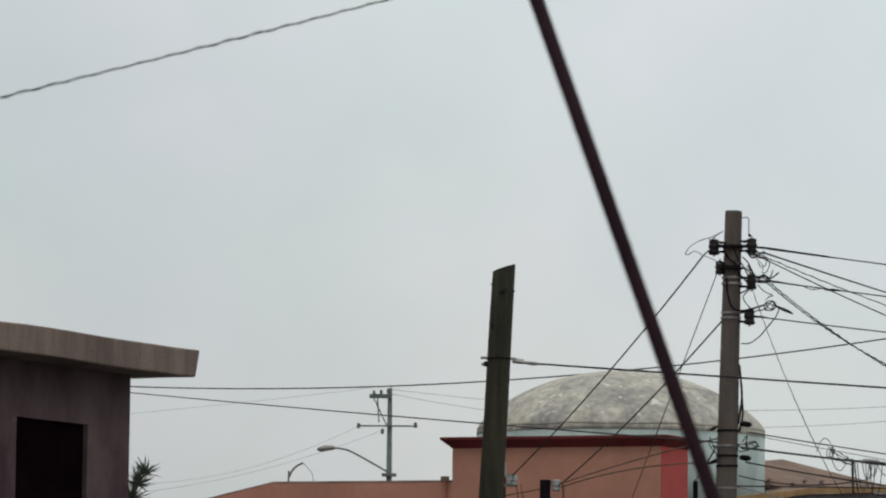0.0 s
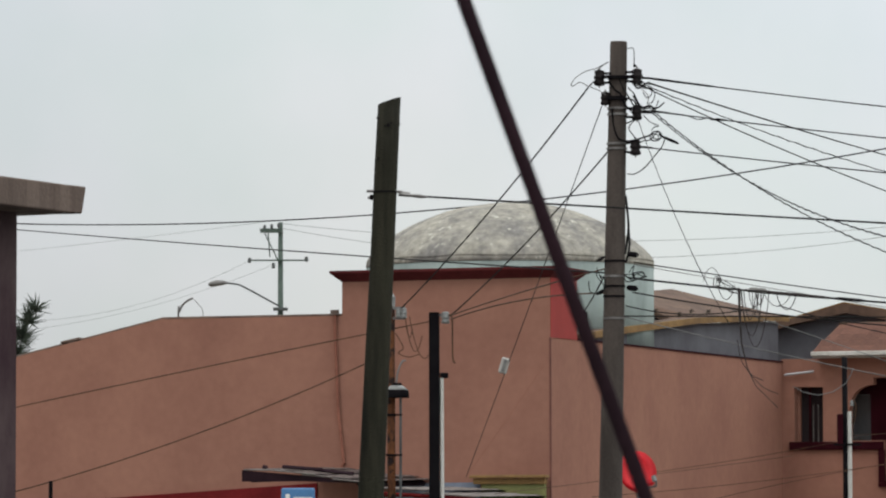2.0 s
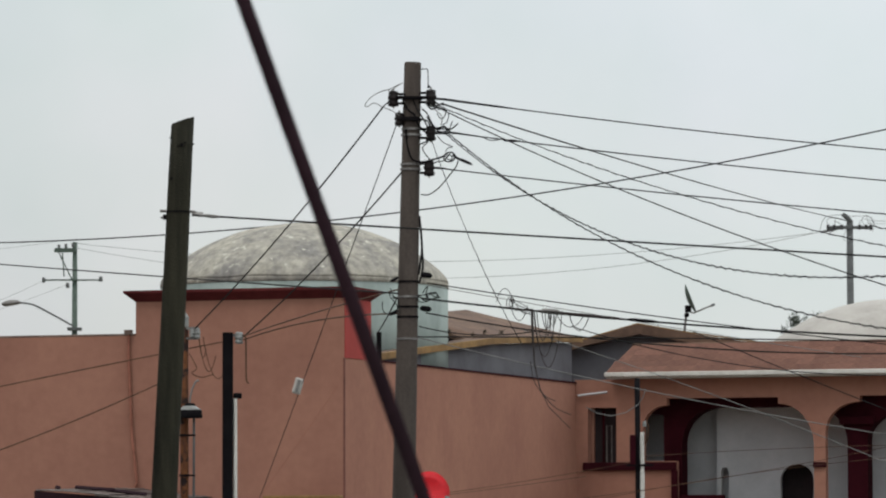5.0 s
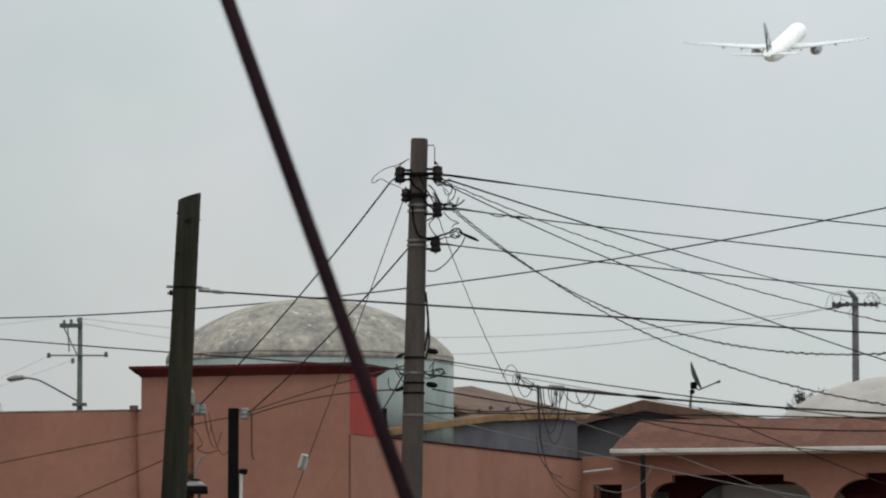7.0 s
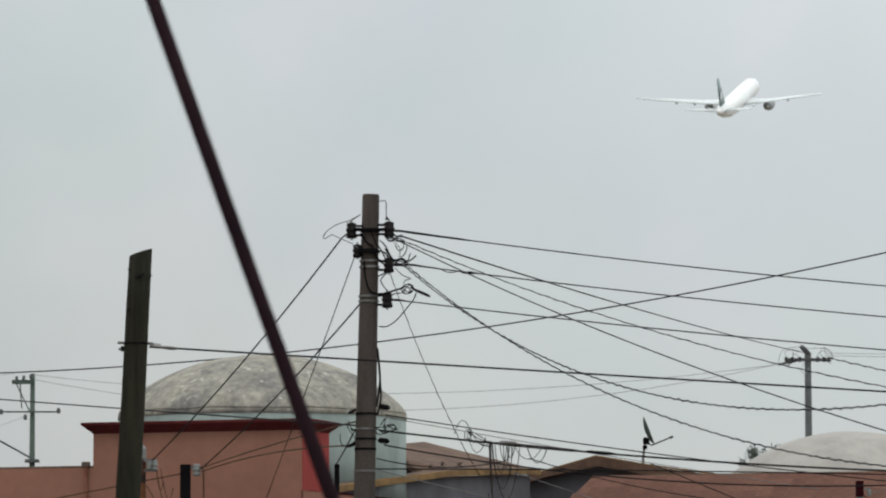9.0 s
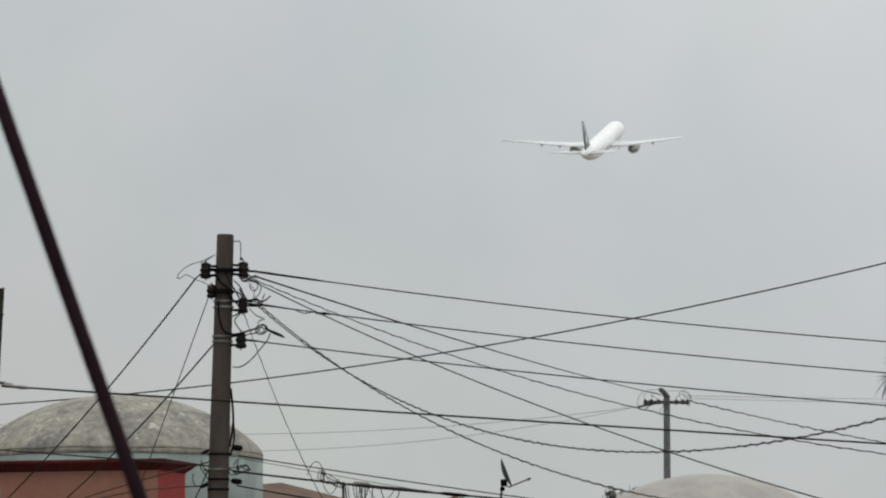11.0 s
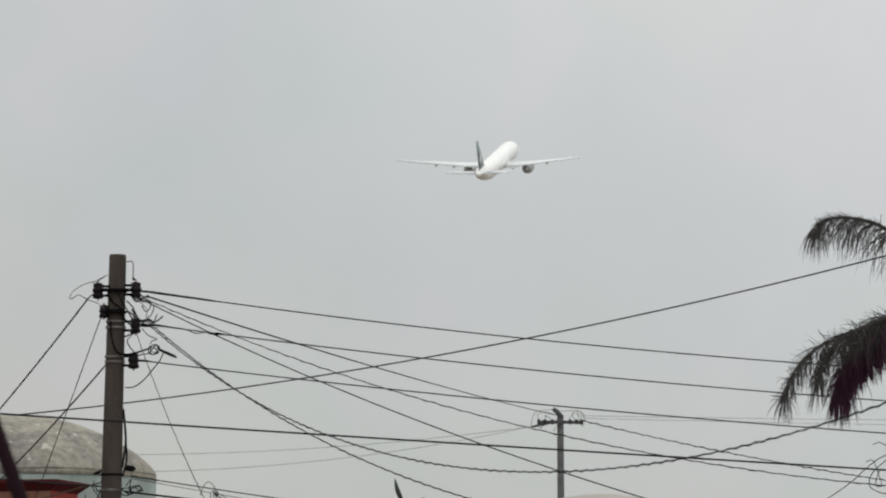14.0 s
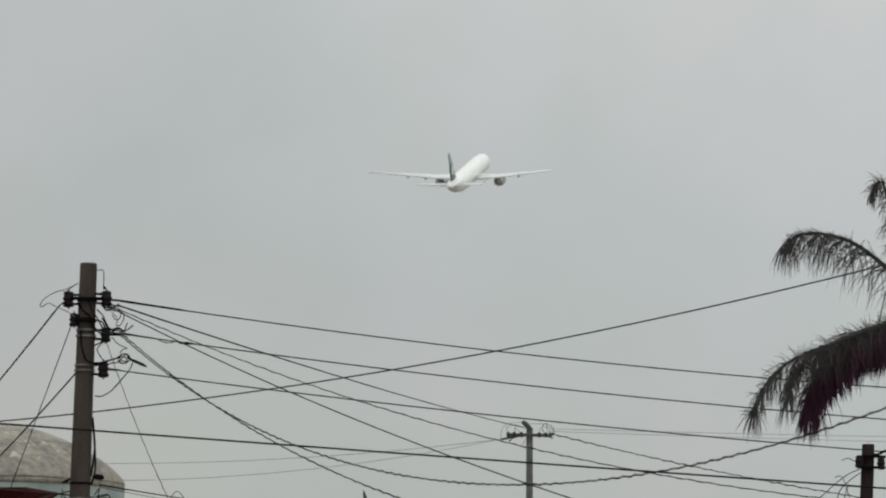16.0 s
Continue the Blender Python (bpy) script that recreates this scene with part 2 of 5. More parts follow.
# ---- mesh helpers ----
def part(name, bm, material, parent=None, label="", smooth=False):
    me = bpy.data.meshes.new(name)
    bmesh.ops.recalc_face_normals(bm, faces=bm.faces[:])
    bm.to_mesh(me)
    bm.free()
    me.materials.append(material)
    if smooth:
        me.shade_smooth()
    ob = new(name, me)
    if parent is not None:
        ob.parent = parent
    if label:
        ob["label"] = label
    return ob


def thing(name, m, label, category, group="", kind=""):
    ob = new(name)
    ob.empty_display_size = 0.1
    ob.matrix_basis = m
    return tagged(ob, label, category, group, kind)


def box(x0, x1, y0, y1, z0, z1, bevel=0.0, bm=None):
    bm = bm or bmesh.new()
    made = bmesh.ops.create_cube(bm, size=1)["verts"]
    for v in made:
        v.co = Vector(((x0 + x1) / 2 + v.co.x * (x1 - x0), (y0 + y1) / 2 + v.co.y * (y1 - y0), (z0 + z1) / 2 + v.co.z * (z1 - z0)))
    if bevel:
        edges = list({e for v in made for e in v.link_edges})
        bmesh.ops.bevel(bm, geom=edges, offset=bevel, segments=2, affect="EDGES", profile=0.5)
    return bm


def sweep(points, radii, sides=10, bm=None, caps=True):
    """A round tube along points."""
    bm = bm or bmesh.new()
    points = [Vector(p) for p in points]
    if not hasattr(radii, "__len__"):
        radii = [radii] * len(points)
    rings, side = [], None
    for i, p in enumerate(points):
        along = (points[min(i + 1, len(points) - 1)] - points[max(i - 1, 0)]).normalized()
        if side is None:
            side = along.orthogonal().normalized()
        side = (side - along * side.dot(along)).normalized()
        up = along.cross(side)
        rings.append([bm.verts.new(p + radii[i] * (math.cos(a) * side + math.sin(a) * up)) for a in (2 * math.pi * k / sides for k in range(sides))])
    for a, b in zip(rings, rings[1:]):
        for k in range(sides):
            bm.faces.new((a[k], a[(k + 1) % sides], b[(k + 1) % sides], b[k]))
    if caps:
        bm.faces.new(rings[0][::-1])
        bm.faces.new(rings[-1])
    return bm


def smooth(points, n=6):
    """More points on a smooth curve through the given ones."""
    p = [Vector(q) for q in points]
    p = [2 * p[0] - p[1]] + p + [2 * p[-1] - p[-2]]
    out = []
    for k in range(1, len(p) - 2):
        p0, p1, p2, p3 = p[k - 1:k + 3]
        for i in range(n):
            w = i / n
            out.append(0.5 * (2 * p1 + (p2 - p0) * w + (2 * p0 - 5 * p1 + 4 * p2 - p3) * w * w + (3 * p1 - p0 - 3 * p2 + p3) * w ** 3))
    return out + [p[-2]]


def turned(profile, sides=32, bm=None, axis=(0, 0)):
    """A body of revolution about z from (radius, height) pairs."""
    bm = bm or bmesh.new()
    rings = []
    for r, z in profile:
        if r < 1e-4:
            rings.append([bm.verts.new((axis[0], axis[1], z))])
        else:
            rings.append([bm.verts.new((axis[0] + r * math.cos(a), axis[1] + r * math.sin(a), z)) for a in (2 * math.pi * k / sides for k in range(sides))])
    for a, b in zip(rings, rings[1:]):
        for k in range(sides):
            k2 = (k + 1) % sides
            if len(a) == 1 and len(b) == 1:
                continue
            if len(a) == 1:
                bm.faces.new((a[0], b[k2], b[k]))
            elif len(b) == 1:
                bm.faces.new((a[k], a[k2], b[0]))
            else:
                bm.faces.new((a[k], a[k2], b[k2], b[k]))
    for ring in (rings[0], rings[-1]):
        if len(ring) > 1:
            bm.faces.new(ring)
    return bm


def plate(outline, holes, y0, y1, bm=None):
    """A slab with openings: outline and holes as (x, z) loops, from y0 to y1."""
    bm = bm or bmesh.new()
    edges, loops = [], []
    for loop in (outline, *holes):
        vs = [bm.verts.new((x, y0, z)) for x, z in loop]
        loops.append(vs)
        edges += [bm.edges.new((vs[i], vs[(i + 1) % len(vs)])) for i in range(len(vs))]
    faces = [g for g in bmesh.ops.triangle_fill(bm, use_beauty=True, use_dissolve=False, edges=edges)["geom"] if isinstance(g, bmesh.types.BMFace)]
    out = bmesh.ops.extrude_face_region(bm, geom=faces)["geom"]
    for v in (g for g in out if isinstance(g, bmesh.types.BMVert)):
        v.co.y = y1
    return bm


def arc(cx, cz, rx, rz, a0, a1, n=10):
    return [(cx + rx * math.cos(radians(a0 + (a1 - a0) * i / n)), cz + rz * math.sin(radians(a0 + (a1 - a0) * i / n))) for i in range(n + 1)]


def arch_loop(x0, x1, z0, top, rx, rz):
    """An opening with rounded upper corners."""
    return [(x0, z0), (x1, z0)] + arc(x1 - rx, top - rz, rx, rz, 0, 90) + arc(x0 + rx, top - rz, rx, rz, 90, 180)


def strip(a, b, wide, thick, bm=None):
    """A flat bar from a to b."""
    bm = bm or bmesh.new()
    a, b = Vector(a), Vector(b)
    z = (b - a).normalized()
    x = z.orthogonal().normalized()
    y = z.cross(x)
    vs = [bm.verts.new(p + sx * x * wide / 2 + sy * y * thick / 2) for p in (a, b) for sx, sy in ((-1, -1), (1, -1), (1, 1), (-1, 1))]
    for q in ((0, 1, 2, 3), (7, 6, 5, 4), (0, 4, 5, 1), (1, 5, 6, 2), (2, 6, 7, 3), (3, 7, 4, 0)):
        bm.faces.new([vs[i] for i in q])
    return bm


# ---- ground, road, pavement ----
bm = bmesh.new()
bmesh.ops.create_grid(bm, x_segments=24, y_segments=24, size=2400)
ground = part("ground", bm, EARTH)
tagged(ground, "dry bare ground reaching out to the horizon", "ground", kind="structure")
road = part("road", box(-60, 60, 40, 63, -0.2, 0.02), ASPHALT)
tagged(road, "worn grey asphalt street in front of the houses", "road", kind="structure")
near_pave = part("pavement", box(-60, 60, 8, 40, -0.2, 0.05), PAVE)
tagged(near_pave, "plain concrete forecourt before the street", "pavement", kind="structure")

THETA = 20.6
CORNER = pose(1.12, 70.0, 0, 0, 0, -THETA)    # local +x runs along the hidden front to the right, +y along the side street
far_pave = part("pavement", box(-14, 14, -3.2, 0, -0.2, 0.15, 0.03), PAVE)
far_pave.matrix_basis = CORNER
tagged(far_pave, "raised concrete pavement with kerb along the salmon house", "pavement", kind="structure")


# ---- the salmon corner house with its dome ----
house = thing("corner_house", CORNER, "salmon-painted corner house with a weathered dome", "house")
part("front_wall", plate([(-16, 0), (0, 0), (0, 5.42), (-3.75, 5.42), (-3.75, 4.85), (-7.13, 4.85), (-9.4, 4.35), (-16, 2.9)], [], 0, 0.25), SALMON, house)
part("wall_coping", sweep([(-3.76, 0.1, 4.865), (-7.13, 0.1, 4.865), (-9.4, 0.1, 4.365), (-16, 0.1, 2.915)], 0.028, 6), SLAB, house, "thin grey cement coping")
part("side_wall", box(-0.25, 0, 0.25, 13.4, 0, 4.42), SALMON, house)
part("side_coping", box(-0.26, 0.02, 1.33, 13.4, 4.42, 4.45), MAROON, house, "thin dark line along the wall top")
part("tower_side", box(-0.004, 0.012, 0.0, 1.30, 4.425, 5.42), RED, house, "bright red painted upper side wall")
part("tower_back", box(-3.75, -0.005, 1.05, 1.30, 4.2, 5.42), SALMON, house)
part("tower_right_wall", box(-0.25, -0.005, 0.25, 1.05, 4.425, 5.42), SALMON, house)
part("tower_left_wall", box(-3.75, -3.5, 0.25, 1.05, 4.2, 5.42), SALMON, house)
bm = bmesh.new()
rings = [[bm.verts.new((x, y, z)) for x, y in ((-3.75 - o, -o), (o, -o), (o, 1.30 + o), (-3.75 - o, 1.30 + o))] for o, z in ((0.012, 5.425), (0.03, 5.45), (0.07, 5.48), (0.15, 5.555), (0.165, 5.56), (0.165, 5.605))]
for a, b in zip(rings, rings[1:]):
    for k in range(4):
        bm.faces.new((a[k], a[(k + 1) % 4], b[(k + 1) % 4], b[k]))
bm.faces.new(rings[0][::-1])
bm.faces.new(rings[-1])
part("cornice", bm, CORNICE, house, "coved dark red cornice")
part("corner_bead", box(-0.02, 0.008, -0.008, 0.02, 0, 4.42), EDGE, house, "thin darker strip at the wall corner")
part("flat_roof", box(-15.5, -0.26, 0.26, 13.3, 2.4, 2.6), SLAB, house)
part("upper_roof", box(-7.0, -0.26, 0.26, 13.3, 4.0, 4.2), SLAB, house)
AX = (-2.84, 5.75)
part("drum", turned([(2.605, 4.1), (2.605, 5.94)], 64, axis=AX), MINT, house, "pale mint round drum", True)
part("drum_rim", turned([(2.606, 5.93), (2.614, 5.935), (2.614, 6.00), (2.60, 6.03)], 64, axis=AX), DOME, house, "dirty plaster rim under the dome", True)
def dome_height(s):
    """Height share at radius share s: half way between a flat cap and an ellipse."""
    k = 1.37
    return 0.65 * (math.sqrt(k * k - s * s) - math.sqrt(k * k - 1)) / (k - math.sqrt(k * k - 1)) + 0.35 * math.sqrt(max(0.0, 1 - s * s))


bm = turned([(2.61 * s, 6.02 + 1.10 * dome_height(s)) for s in (math.cos(radians(90 * k / 26)) for k in range(26))] + [(0, 7.12)], 72, axis=AX)
for v in bm.verts:
    v.co += 0.03 * noise.noise(v.co * 1.3) * Vector((0.4, 0.4, 1))
part("dome", bm, DOME, house, "weathered grey-white plastered dome", True)
part("vent_pipe", sweep([(-0.182, 2.25, 4.2), (-0.182, 2.25, 4.95)], 0.045, 10), BLACK, house)
part("downpipe", sweep([(-3.86, -0.05, 4.92), (-3.86, -0.05, 4.5), (-3.80, -0.05, 3.2), (-3.70, -0.05, 2.36), (-3.74, -0.05, 2.30)], 0.028, 8), PIPE, house, "thin rust-stained conduit down the wall")
part("pipe_head", box(-3.93, -3.80, -0.09, 0.0, 4.86, 4.95, 0.01), SLAB, house)
part("painted_base", plate([(-9.0, 0), (-4.2, 0), (-4.2, 2.02), (-9.0, 1.72)], [], -0.03, -0.004), DEEPRED, house, "dark red painted wall base")
part("blue_base", box(-2.8, -1.25, -0.03, -0.004, 0, 2.02), BLUEGREY, house, "blue-grey painted wall base")

# shop front under the tower
board = thing("sign_board", CORNER @ pose(-0.66, -0.06, 0), "blank ochre and olive shop board on the wall", "sign board")
part("header", box(-0.66, 0.62, -0.12, 0.0, 1.99, 2.085, 0.01), OCHRE, board)
part("cap", box(-0.70, 0.66, -0.19, 0.0, 2.09, 2.14, 0.012), OCHRE, board, "overhanging ochre cap")
part("panel", box(-0.52, 0.60, -0.08, 0.0, 1.15, 1.99), GREENPAINT, board, "olive green panel")
part("foot", box(-0.6, 0.62, -0.1, 0.0, 0.1, 1.15), GREENPAINT, board)

awning = thing("lean_to_awning", CORNER @ pose(-2.25, -2.4, 0), "weathered sheet-metal lean-to awning with a dark edge board", "awning")


def roof_sheet(parent, x0, x1, z0, z1, y0, y1, rise, thick=0.012, top=SHEET):
    """One shallow corrugated sheet, its front edge bent down and bright."""
    n = 13
    bm = bmesh.new()
    rows = []
    for y, up in ((y0, 0.0), ((y0 + y1) / 2, rise * 0.5), (y1, rise)):
        for dz in (0.0, -thick):
            rows.append([bm.verts.new((x0 + (x1 - x0) * i / n, y, z0 + (z1 - z0) * i / n + up + dz + 0.010 * math.sin(2.4 * i))) for i in range(n + 1)])
    for a, b in ((0, 2), (2, 4), (3, 1), (5, 3), (1, 0), (4, 5)):
        for i in range(n):
            bm.faces.new((rows[a][i], rows[a][i + 1], rows[b][i + 1], rows[b][i]))
    sheet = part("roof_sheet", bm, top, parent)
    part("sheet_edge", strip((x0, y0 - 0.012, z0 - 0.012), (x1, y0 - 0.012, z1 - 0.012), 0.012, 0.022), PALESHEET, sheet, "bright bent front edge")


for x0, x1, z0, z1, dy in ((-1.98, -1.25, 2.235, 2.215, 0.0), (-1.50, -0.70, 2.225, 2.150, -0.03), (-0.95, -0.10, 2.150, 2.080, 0.0), (-0.40, 0.12, 2.075, 2.030, -0.03)):
    roof_sheet(awning, x0, x1, z0, z1, -0.6 + dy, 2.38, 0.05)
for x0, x1, z0, z1 in ((-1.80, -1.72, 2.28, 2.26), (-1.45, -0.75, 2.275, 2.225), (-0.9, -0.2, 2.225, 2.15)):
    part("roof_batten", strip((x0, -0.25, z0), (x1, -0.25, z1), 0.05, 0.03), TUBE, awning, "dark tarred batten")
bm = plate([(-2.02, 2.03), (-2.02, 2.215), (-0.9, 2.125), (0.10, 2.02), (0.10, 1.995), (-0.9, 2.03)], [], -0.60, -0.57)
part("edge_board", bm, TUBE, awning, "dark purple-brown edge board")
part("rafter", strip((-1.9, -0.5, 2.06), (-1.9, 2.36, 2.12), 0.05, 0.08), TUBE, awning)
part("rafter", strip((0.0, -0.5, 1.98), (0.0, 2.36, 2.02), 0.05, 0.08), TUBE, awning)

low_roof = thing("lean_to_roof", CORNER @ pose(-0.4, -3.0, 0), "pale galvanised lean-to roof over the shop stall", "awning")
for x0, x1, z0, z1 in ((-1.35, -0.35, 1.93, 1.88), (-0.6, 0.35, 1.85, 1.78), (0.0, 1.10, 1.74, 1.64)):
    roof_sheet(low_roof, x0, x1, z0, z1, -0.3, 2.96, 0.02, top=PALESHEET)
part("edge_board", strip((-1.30, -0.28, 1.83), (0.3, -0.28, 1.73), 0.03, 0.06), DEEPRED, low_roof, "dark red edge board")
part("stall_front", box(-1.28, 0.1, -0.25, -0.22, 0.05, 1.76), BLUEGREY, low_roof)
part("post", box(1.02, 1.07, -0.28, -0.23, 0.05, 1.63), RUST, low_roof)

# ---- storey behind the side wall ----
rear = thing("rear_storey", CORNER @ pose(-0.35, 0, 0), "grey upper storey with ochre-edged brown roofs behind the wall", "house")
part("side_wall", plate([(1.9, 4.0), (14.3, 4.0), (14.3, 5.26), (13.05, 5.22), (8.7, 5.0), (4.8, 4.68), (3.1, 4.54), (1.9, 4.43)], [], 0, 0.2), GREYWALL, rear).matrix_basis = pose(0, 0, 0, 0, 0, 90)
part("rake_fascia", plate([(2.2, 4.455), (4.8, 4.685), (8.7, 5.005), (13.05, 5.235), (14.6, 5.28), (14.6, 5.38), (13.05, 5.335), (8.7, 5.115), (4.8, 4.80), (2.2, 4.57)], [], -0.14, -0.06), OCHRE, rear, "ochre painted roof edge board").matrix_basis = pose(0, 0, 0, 0, 0, 90)
part("end_wall", box(-1.7, -0.2, 14.1, 14.3, 4.0, 5.2), GREYWALL, rear)
bm = bmesh.new()
ring = [bm.verts.new(p) for p in ((0.13, 2.2, 4.56), (0.13, 8.7, 5.11), (0.13, 13.05, 5.32), (0.13, 14.5, 5.37), (-1.65, 18.0, 5.57), (-1.65, 14.95, 5.75), (-1.65, 12.6, 5.87), (-1.65, 9.0, 5.60), (-0.3, 8.4, 5.10), (-0.3, 2.2, 4.56))]
bm.faces.new(ring)
low = [bm.verts.new(v.co - Vector((0, 0, 0.10))) for v in ring]
bm.faces.new(low[::-1])
for i in range(10):
    bm.faces.new((ring[i], low[i], low[(i + 1) % 10], ring[(i + 1) % 10]))
bmesh.ops.triangulate(bm, faces=bm.faces[:])
part("roof", bm, BROWNROOF, rear, "brown roofing")
part("back_wall", box(-1.7, -1.5, 9.6, 14.3, 4.0, 5.4), GREYWALL, rear)

# ---- the arcade house ----
ARC = pose(5.93, 82.5, -0.03, 0, 0, -THETA)
arcade = thing("arcade_house", ARC, "salmon house with maroon-trimmed arcaded balcony and tiled roof", "house")
hole1 = [(1.92, 2.10), (4.67, 2.10)] + arc(3.97, 3.2, 0.70, 0.81, 0, 90) + [(3.97, 4.14), (1.74, 4.14), (1.74, 4.01)] + arc(1.72, 3.55, 0.46, 0.45, 90, 180) + [(1.26, 2.92), (1.92, 2.92)]
hole2 = [(4.90, 2.10), (8.45, 2.10)] + arc(7.95, 3.5, 0.5, 0.53, 0, 90) + [(7.94, 4.15), (5.58, 4.15), (5.58, 4.04)] + arc(5.55, 3.45, 0.65, 0.58, 90, 180)
part("facade", plate([(-0.12, 0), (12, 0), (12, 4.52), (-0.12, 4.52)], [[(0.14, 2.84), (0.72, 2.84), (0.72, 3.97), (0.14, 3.97)], hole1, hole2], 0, 0.22), SALMON, arcade)
part("sill_band", box(0.05, 1.94, -0.07, -0.003, 2.74, 2.90, 0.012), MAROON, arcade, "dark red sill band")
part("jamb_trim", box(1.84, 1.96, -0.06, -0.003, 2.10, 2.738), MAROON, arcade)
part("bottom_trim", box(1.84, 2.86, -0.07, -0.003, 2.02, 2.098), MAROON, arcade)
part("parapet", box(1.97, 2.86, 0.03, 0.18, 2.10, 2.26), MAROON, arcade, "low maroon parapet")
part("pier_sill", box(4.66, 4.92, -0.06, -0.003, 2.78, 2.88, 0.01), MAROON, arcade)
part("left_jamb_trim", box(1.13, 1.22, -0.05, -0.003, 2.905, 3.42), MAROON, arcade)
bm = plate([(0.9, 2.0), (9.2, 2.0), (9.2, 4.3), (0.9, 4.3)],
           [arch_loop(1.05, 1.57, 2.12, 3.84, 0.06, 0.05), arch_loop(1.94, 5.24, 2.12, 3.96, 0.72, 0.70), arch_loop(5.64, 8.74, 2.12, 3.8, 0.6, 0.5)], 0.40, 0.80)
part("inner_arcade", bm, MAROON, arcade, "maroon painted inner arches")
part("capital", box(5.10, 5.78, 0.30, 0.399, 3.60, 3.76, 0.02), MAROON, arcade)
niche = [arch_loop(2.50, 2.66, 2.12, 2.80, 0.08, 0.12), arch_loop(3.70, 4.36, 2.12, 2.86, 0.32, 0.3), arch_loop(6.1, 6.7, 2.12, 2.84, 0.3, 0.3)]
part("balcony_wall", plate([(2.42, 2.0), (10, 2.0), (10, 4.34), (2.42, 4.34)], niche, 1.25, 1.40), BALCONY, arcade, "plain grey rendered balcony wall")
part("recess_wall", box(0.6, 2.6, 1.56, 1.66, 2.0, 4.34), BALCONY, arcade, "plain grey rendered recess wall")
# dark sheet behind the niches, their shade painted in
part("niche_back", box(0.7, 9.9, 1.7, 1.75, 2.05, 4.2), SHADEIN, arcade)
part("balcony_floor", box(0.3, 10, 0.23, 1.89, 1.96, 2.08), SLAB, arcade)
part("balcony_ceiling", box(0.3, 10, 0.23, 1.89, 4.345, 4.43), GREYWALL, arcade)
part("side_wall", box(0, 0.2, 0.23, 6, 0, 4.29), SALMON, arcade)
# window filled with a dark sheet, the room's shade in its colour
win = part("window", box(0.10, 0.74, 0.30, 0.33, 2.8, 4.0), SHADEIN, arcade, "dark narrow window")
part("window_frame", box(0.40, 0.44, 0.13, 0.168, 2.86, 3.95), MAROON, win)
part("window_bar", sweep([(0.50, 0.09, 2.86), (0.50, 0.09, 3.62), (0.60, 0.09, 3.62), (0.60, 0.09, 2.86)], 0.012, 6), STEEL, win)
part("fascia", box(0.62, 12.2, -0.50, -0.44, 4.555, 4.640, 0.012), WHITE, arcade, "white painted eaves board")
part("soffit", box(0.64, 12.2, -0.43, 0.0, 4.525, 4.55), WHITE, arcade)
part("ledge", strip((-0.04, -0.06, 4.21), (0.56, -0.08, 4.27), 0.035, 0.03), BALCONY, arcade, "small pale ledge")
bm = bmesh.new()
q = [bm.verts.new(p) for p in ((0.62, -0.44, 4.63), (12.2, -0.44, 4.63), (12.2, 1.06, 5.235), (0.78, 1.06, 5.235))]
bm.faces.new(q)
b2 = [bm.verts.new(p) for p in ((0.62, 2.56, 4.63), (12.2, 2.56, 4.63))]
bm.faces.new((q[0], q[3], b2[0]))
bm.faces.new((q[3], q[2], b2[1], b2[0]))
low = [bm.verts.new(v.co - Vector((0, 0, 0.08))) for v in (q[0], q[1], b2[1], b2[0])]
bm.faces.new(low)
bm.faces.new((q[0], q[1], low[1], low[0]))
bm.faces.new((q[1], q[2], b2[1], low[2], low[1]))
bm.faces.new((b2[1], b2[0], low[3], low[2]))
bm.faces.new((b2[0], q[0], low[0], low[3]))
roof = part("roof", bm, TILE, arcade, "faded terracotta tiled hip roof")
part("ridge_cap", sweep([(0.76, 1.06, 5.24), (12.2, 1.06, 5.24)], 0.03, 6), BROWNROOF, arcade)
part("rear_roof", box(0.0, 12.0, 2.3, 6.0, 4.3, 4.5), SLAB, arcade, "flat concrete roof")

# gabled roof behind
gab = thing("gabled_house", ARC @ pose(0.25, 3.2, 0), "grey house with a low brown gabled roof", "house")
part("gable_wall", plate([(-2.5, 0), (2.6, 0), (2.6, 5.12), (1.07, 5.37), (0.13, 5.55), (-1.0, 5.33), (-2.5, 5.0)], [], 0, 0.2), GREYWALL, gab)
for (x0, z0), (x1, z1) in (((-1.7, 5.27), (0.1, 5.73)), ((0.1, 5.73), (1.07, 5.55)), ((1.07, 5.55), (2.9, 5.27))):
    part("roof_slope", plate([(x0, z0 - 0.10), (x1, z1 - 0.10), (x1, z1), (x0, z0)], [], -0.25, 5.0), BROWNROOF, gab, "brown roofing")
part("bargeboard", plate([(-1.7, 5.27), (-1.0, 5.45), (0.1, 5.74), (1.07, 5.56), (2.1, 5.37), (2.9, 5.28), (2.9, 5.12), (2.1, 5.22), (1.07, 5.37), (0.13, 5.54), (-1.0, 5.33), (-1.7, 5.12)], [], -0.33, -0.253), BROWNROOF, gab, "broad brown edge board")
part("edge_strip", sweep([(-1.7, -0.31, 5.28), (0.1, -0.31, 5.75), (1.07, -0.31, 5.57), (2.9, -0.31, 5.29)], 0.022, 4), OCHRE, gab, "thin ochre edge strip")
part("back_wall", box(-1.3, 2.5, 4.6, 4.8, 0, 5.05), GREYWALL, gab)

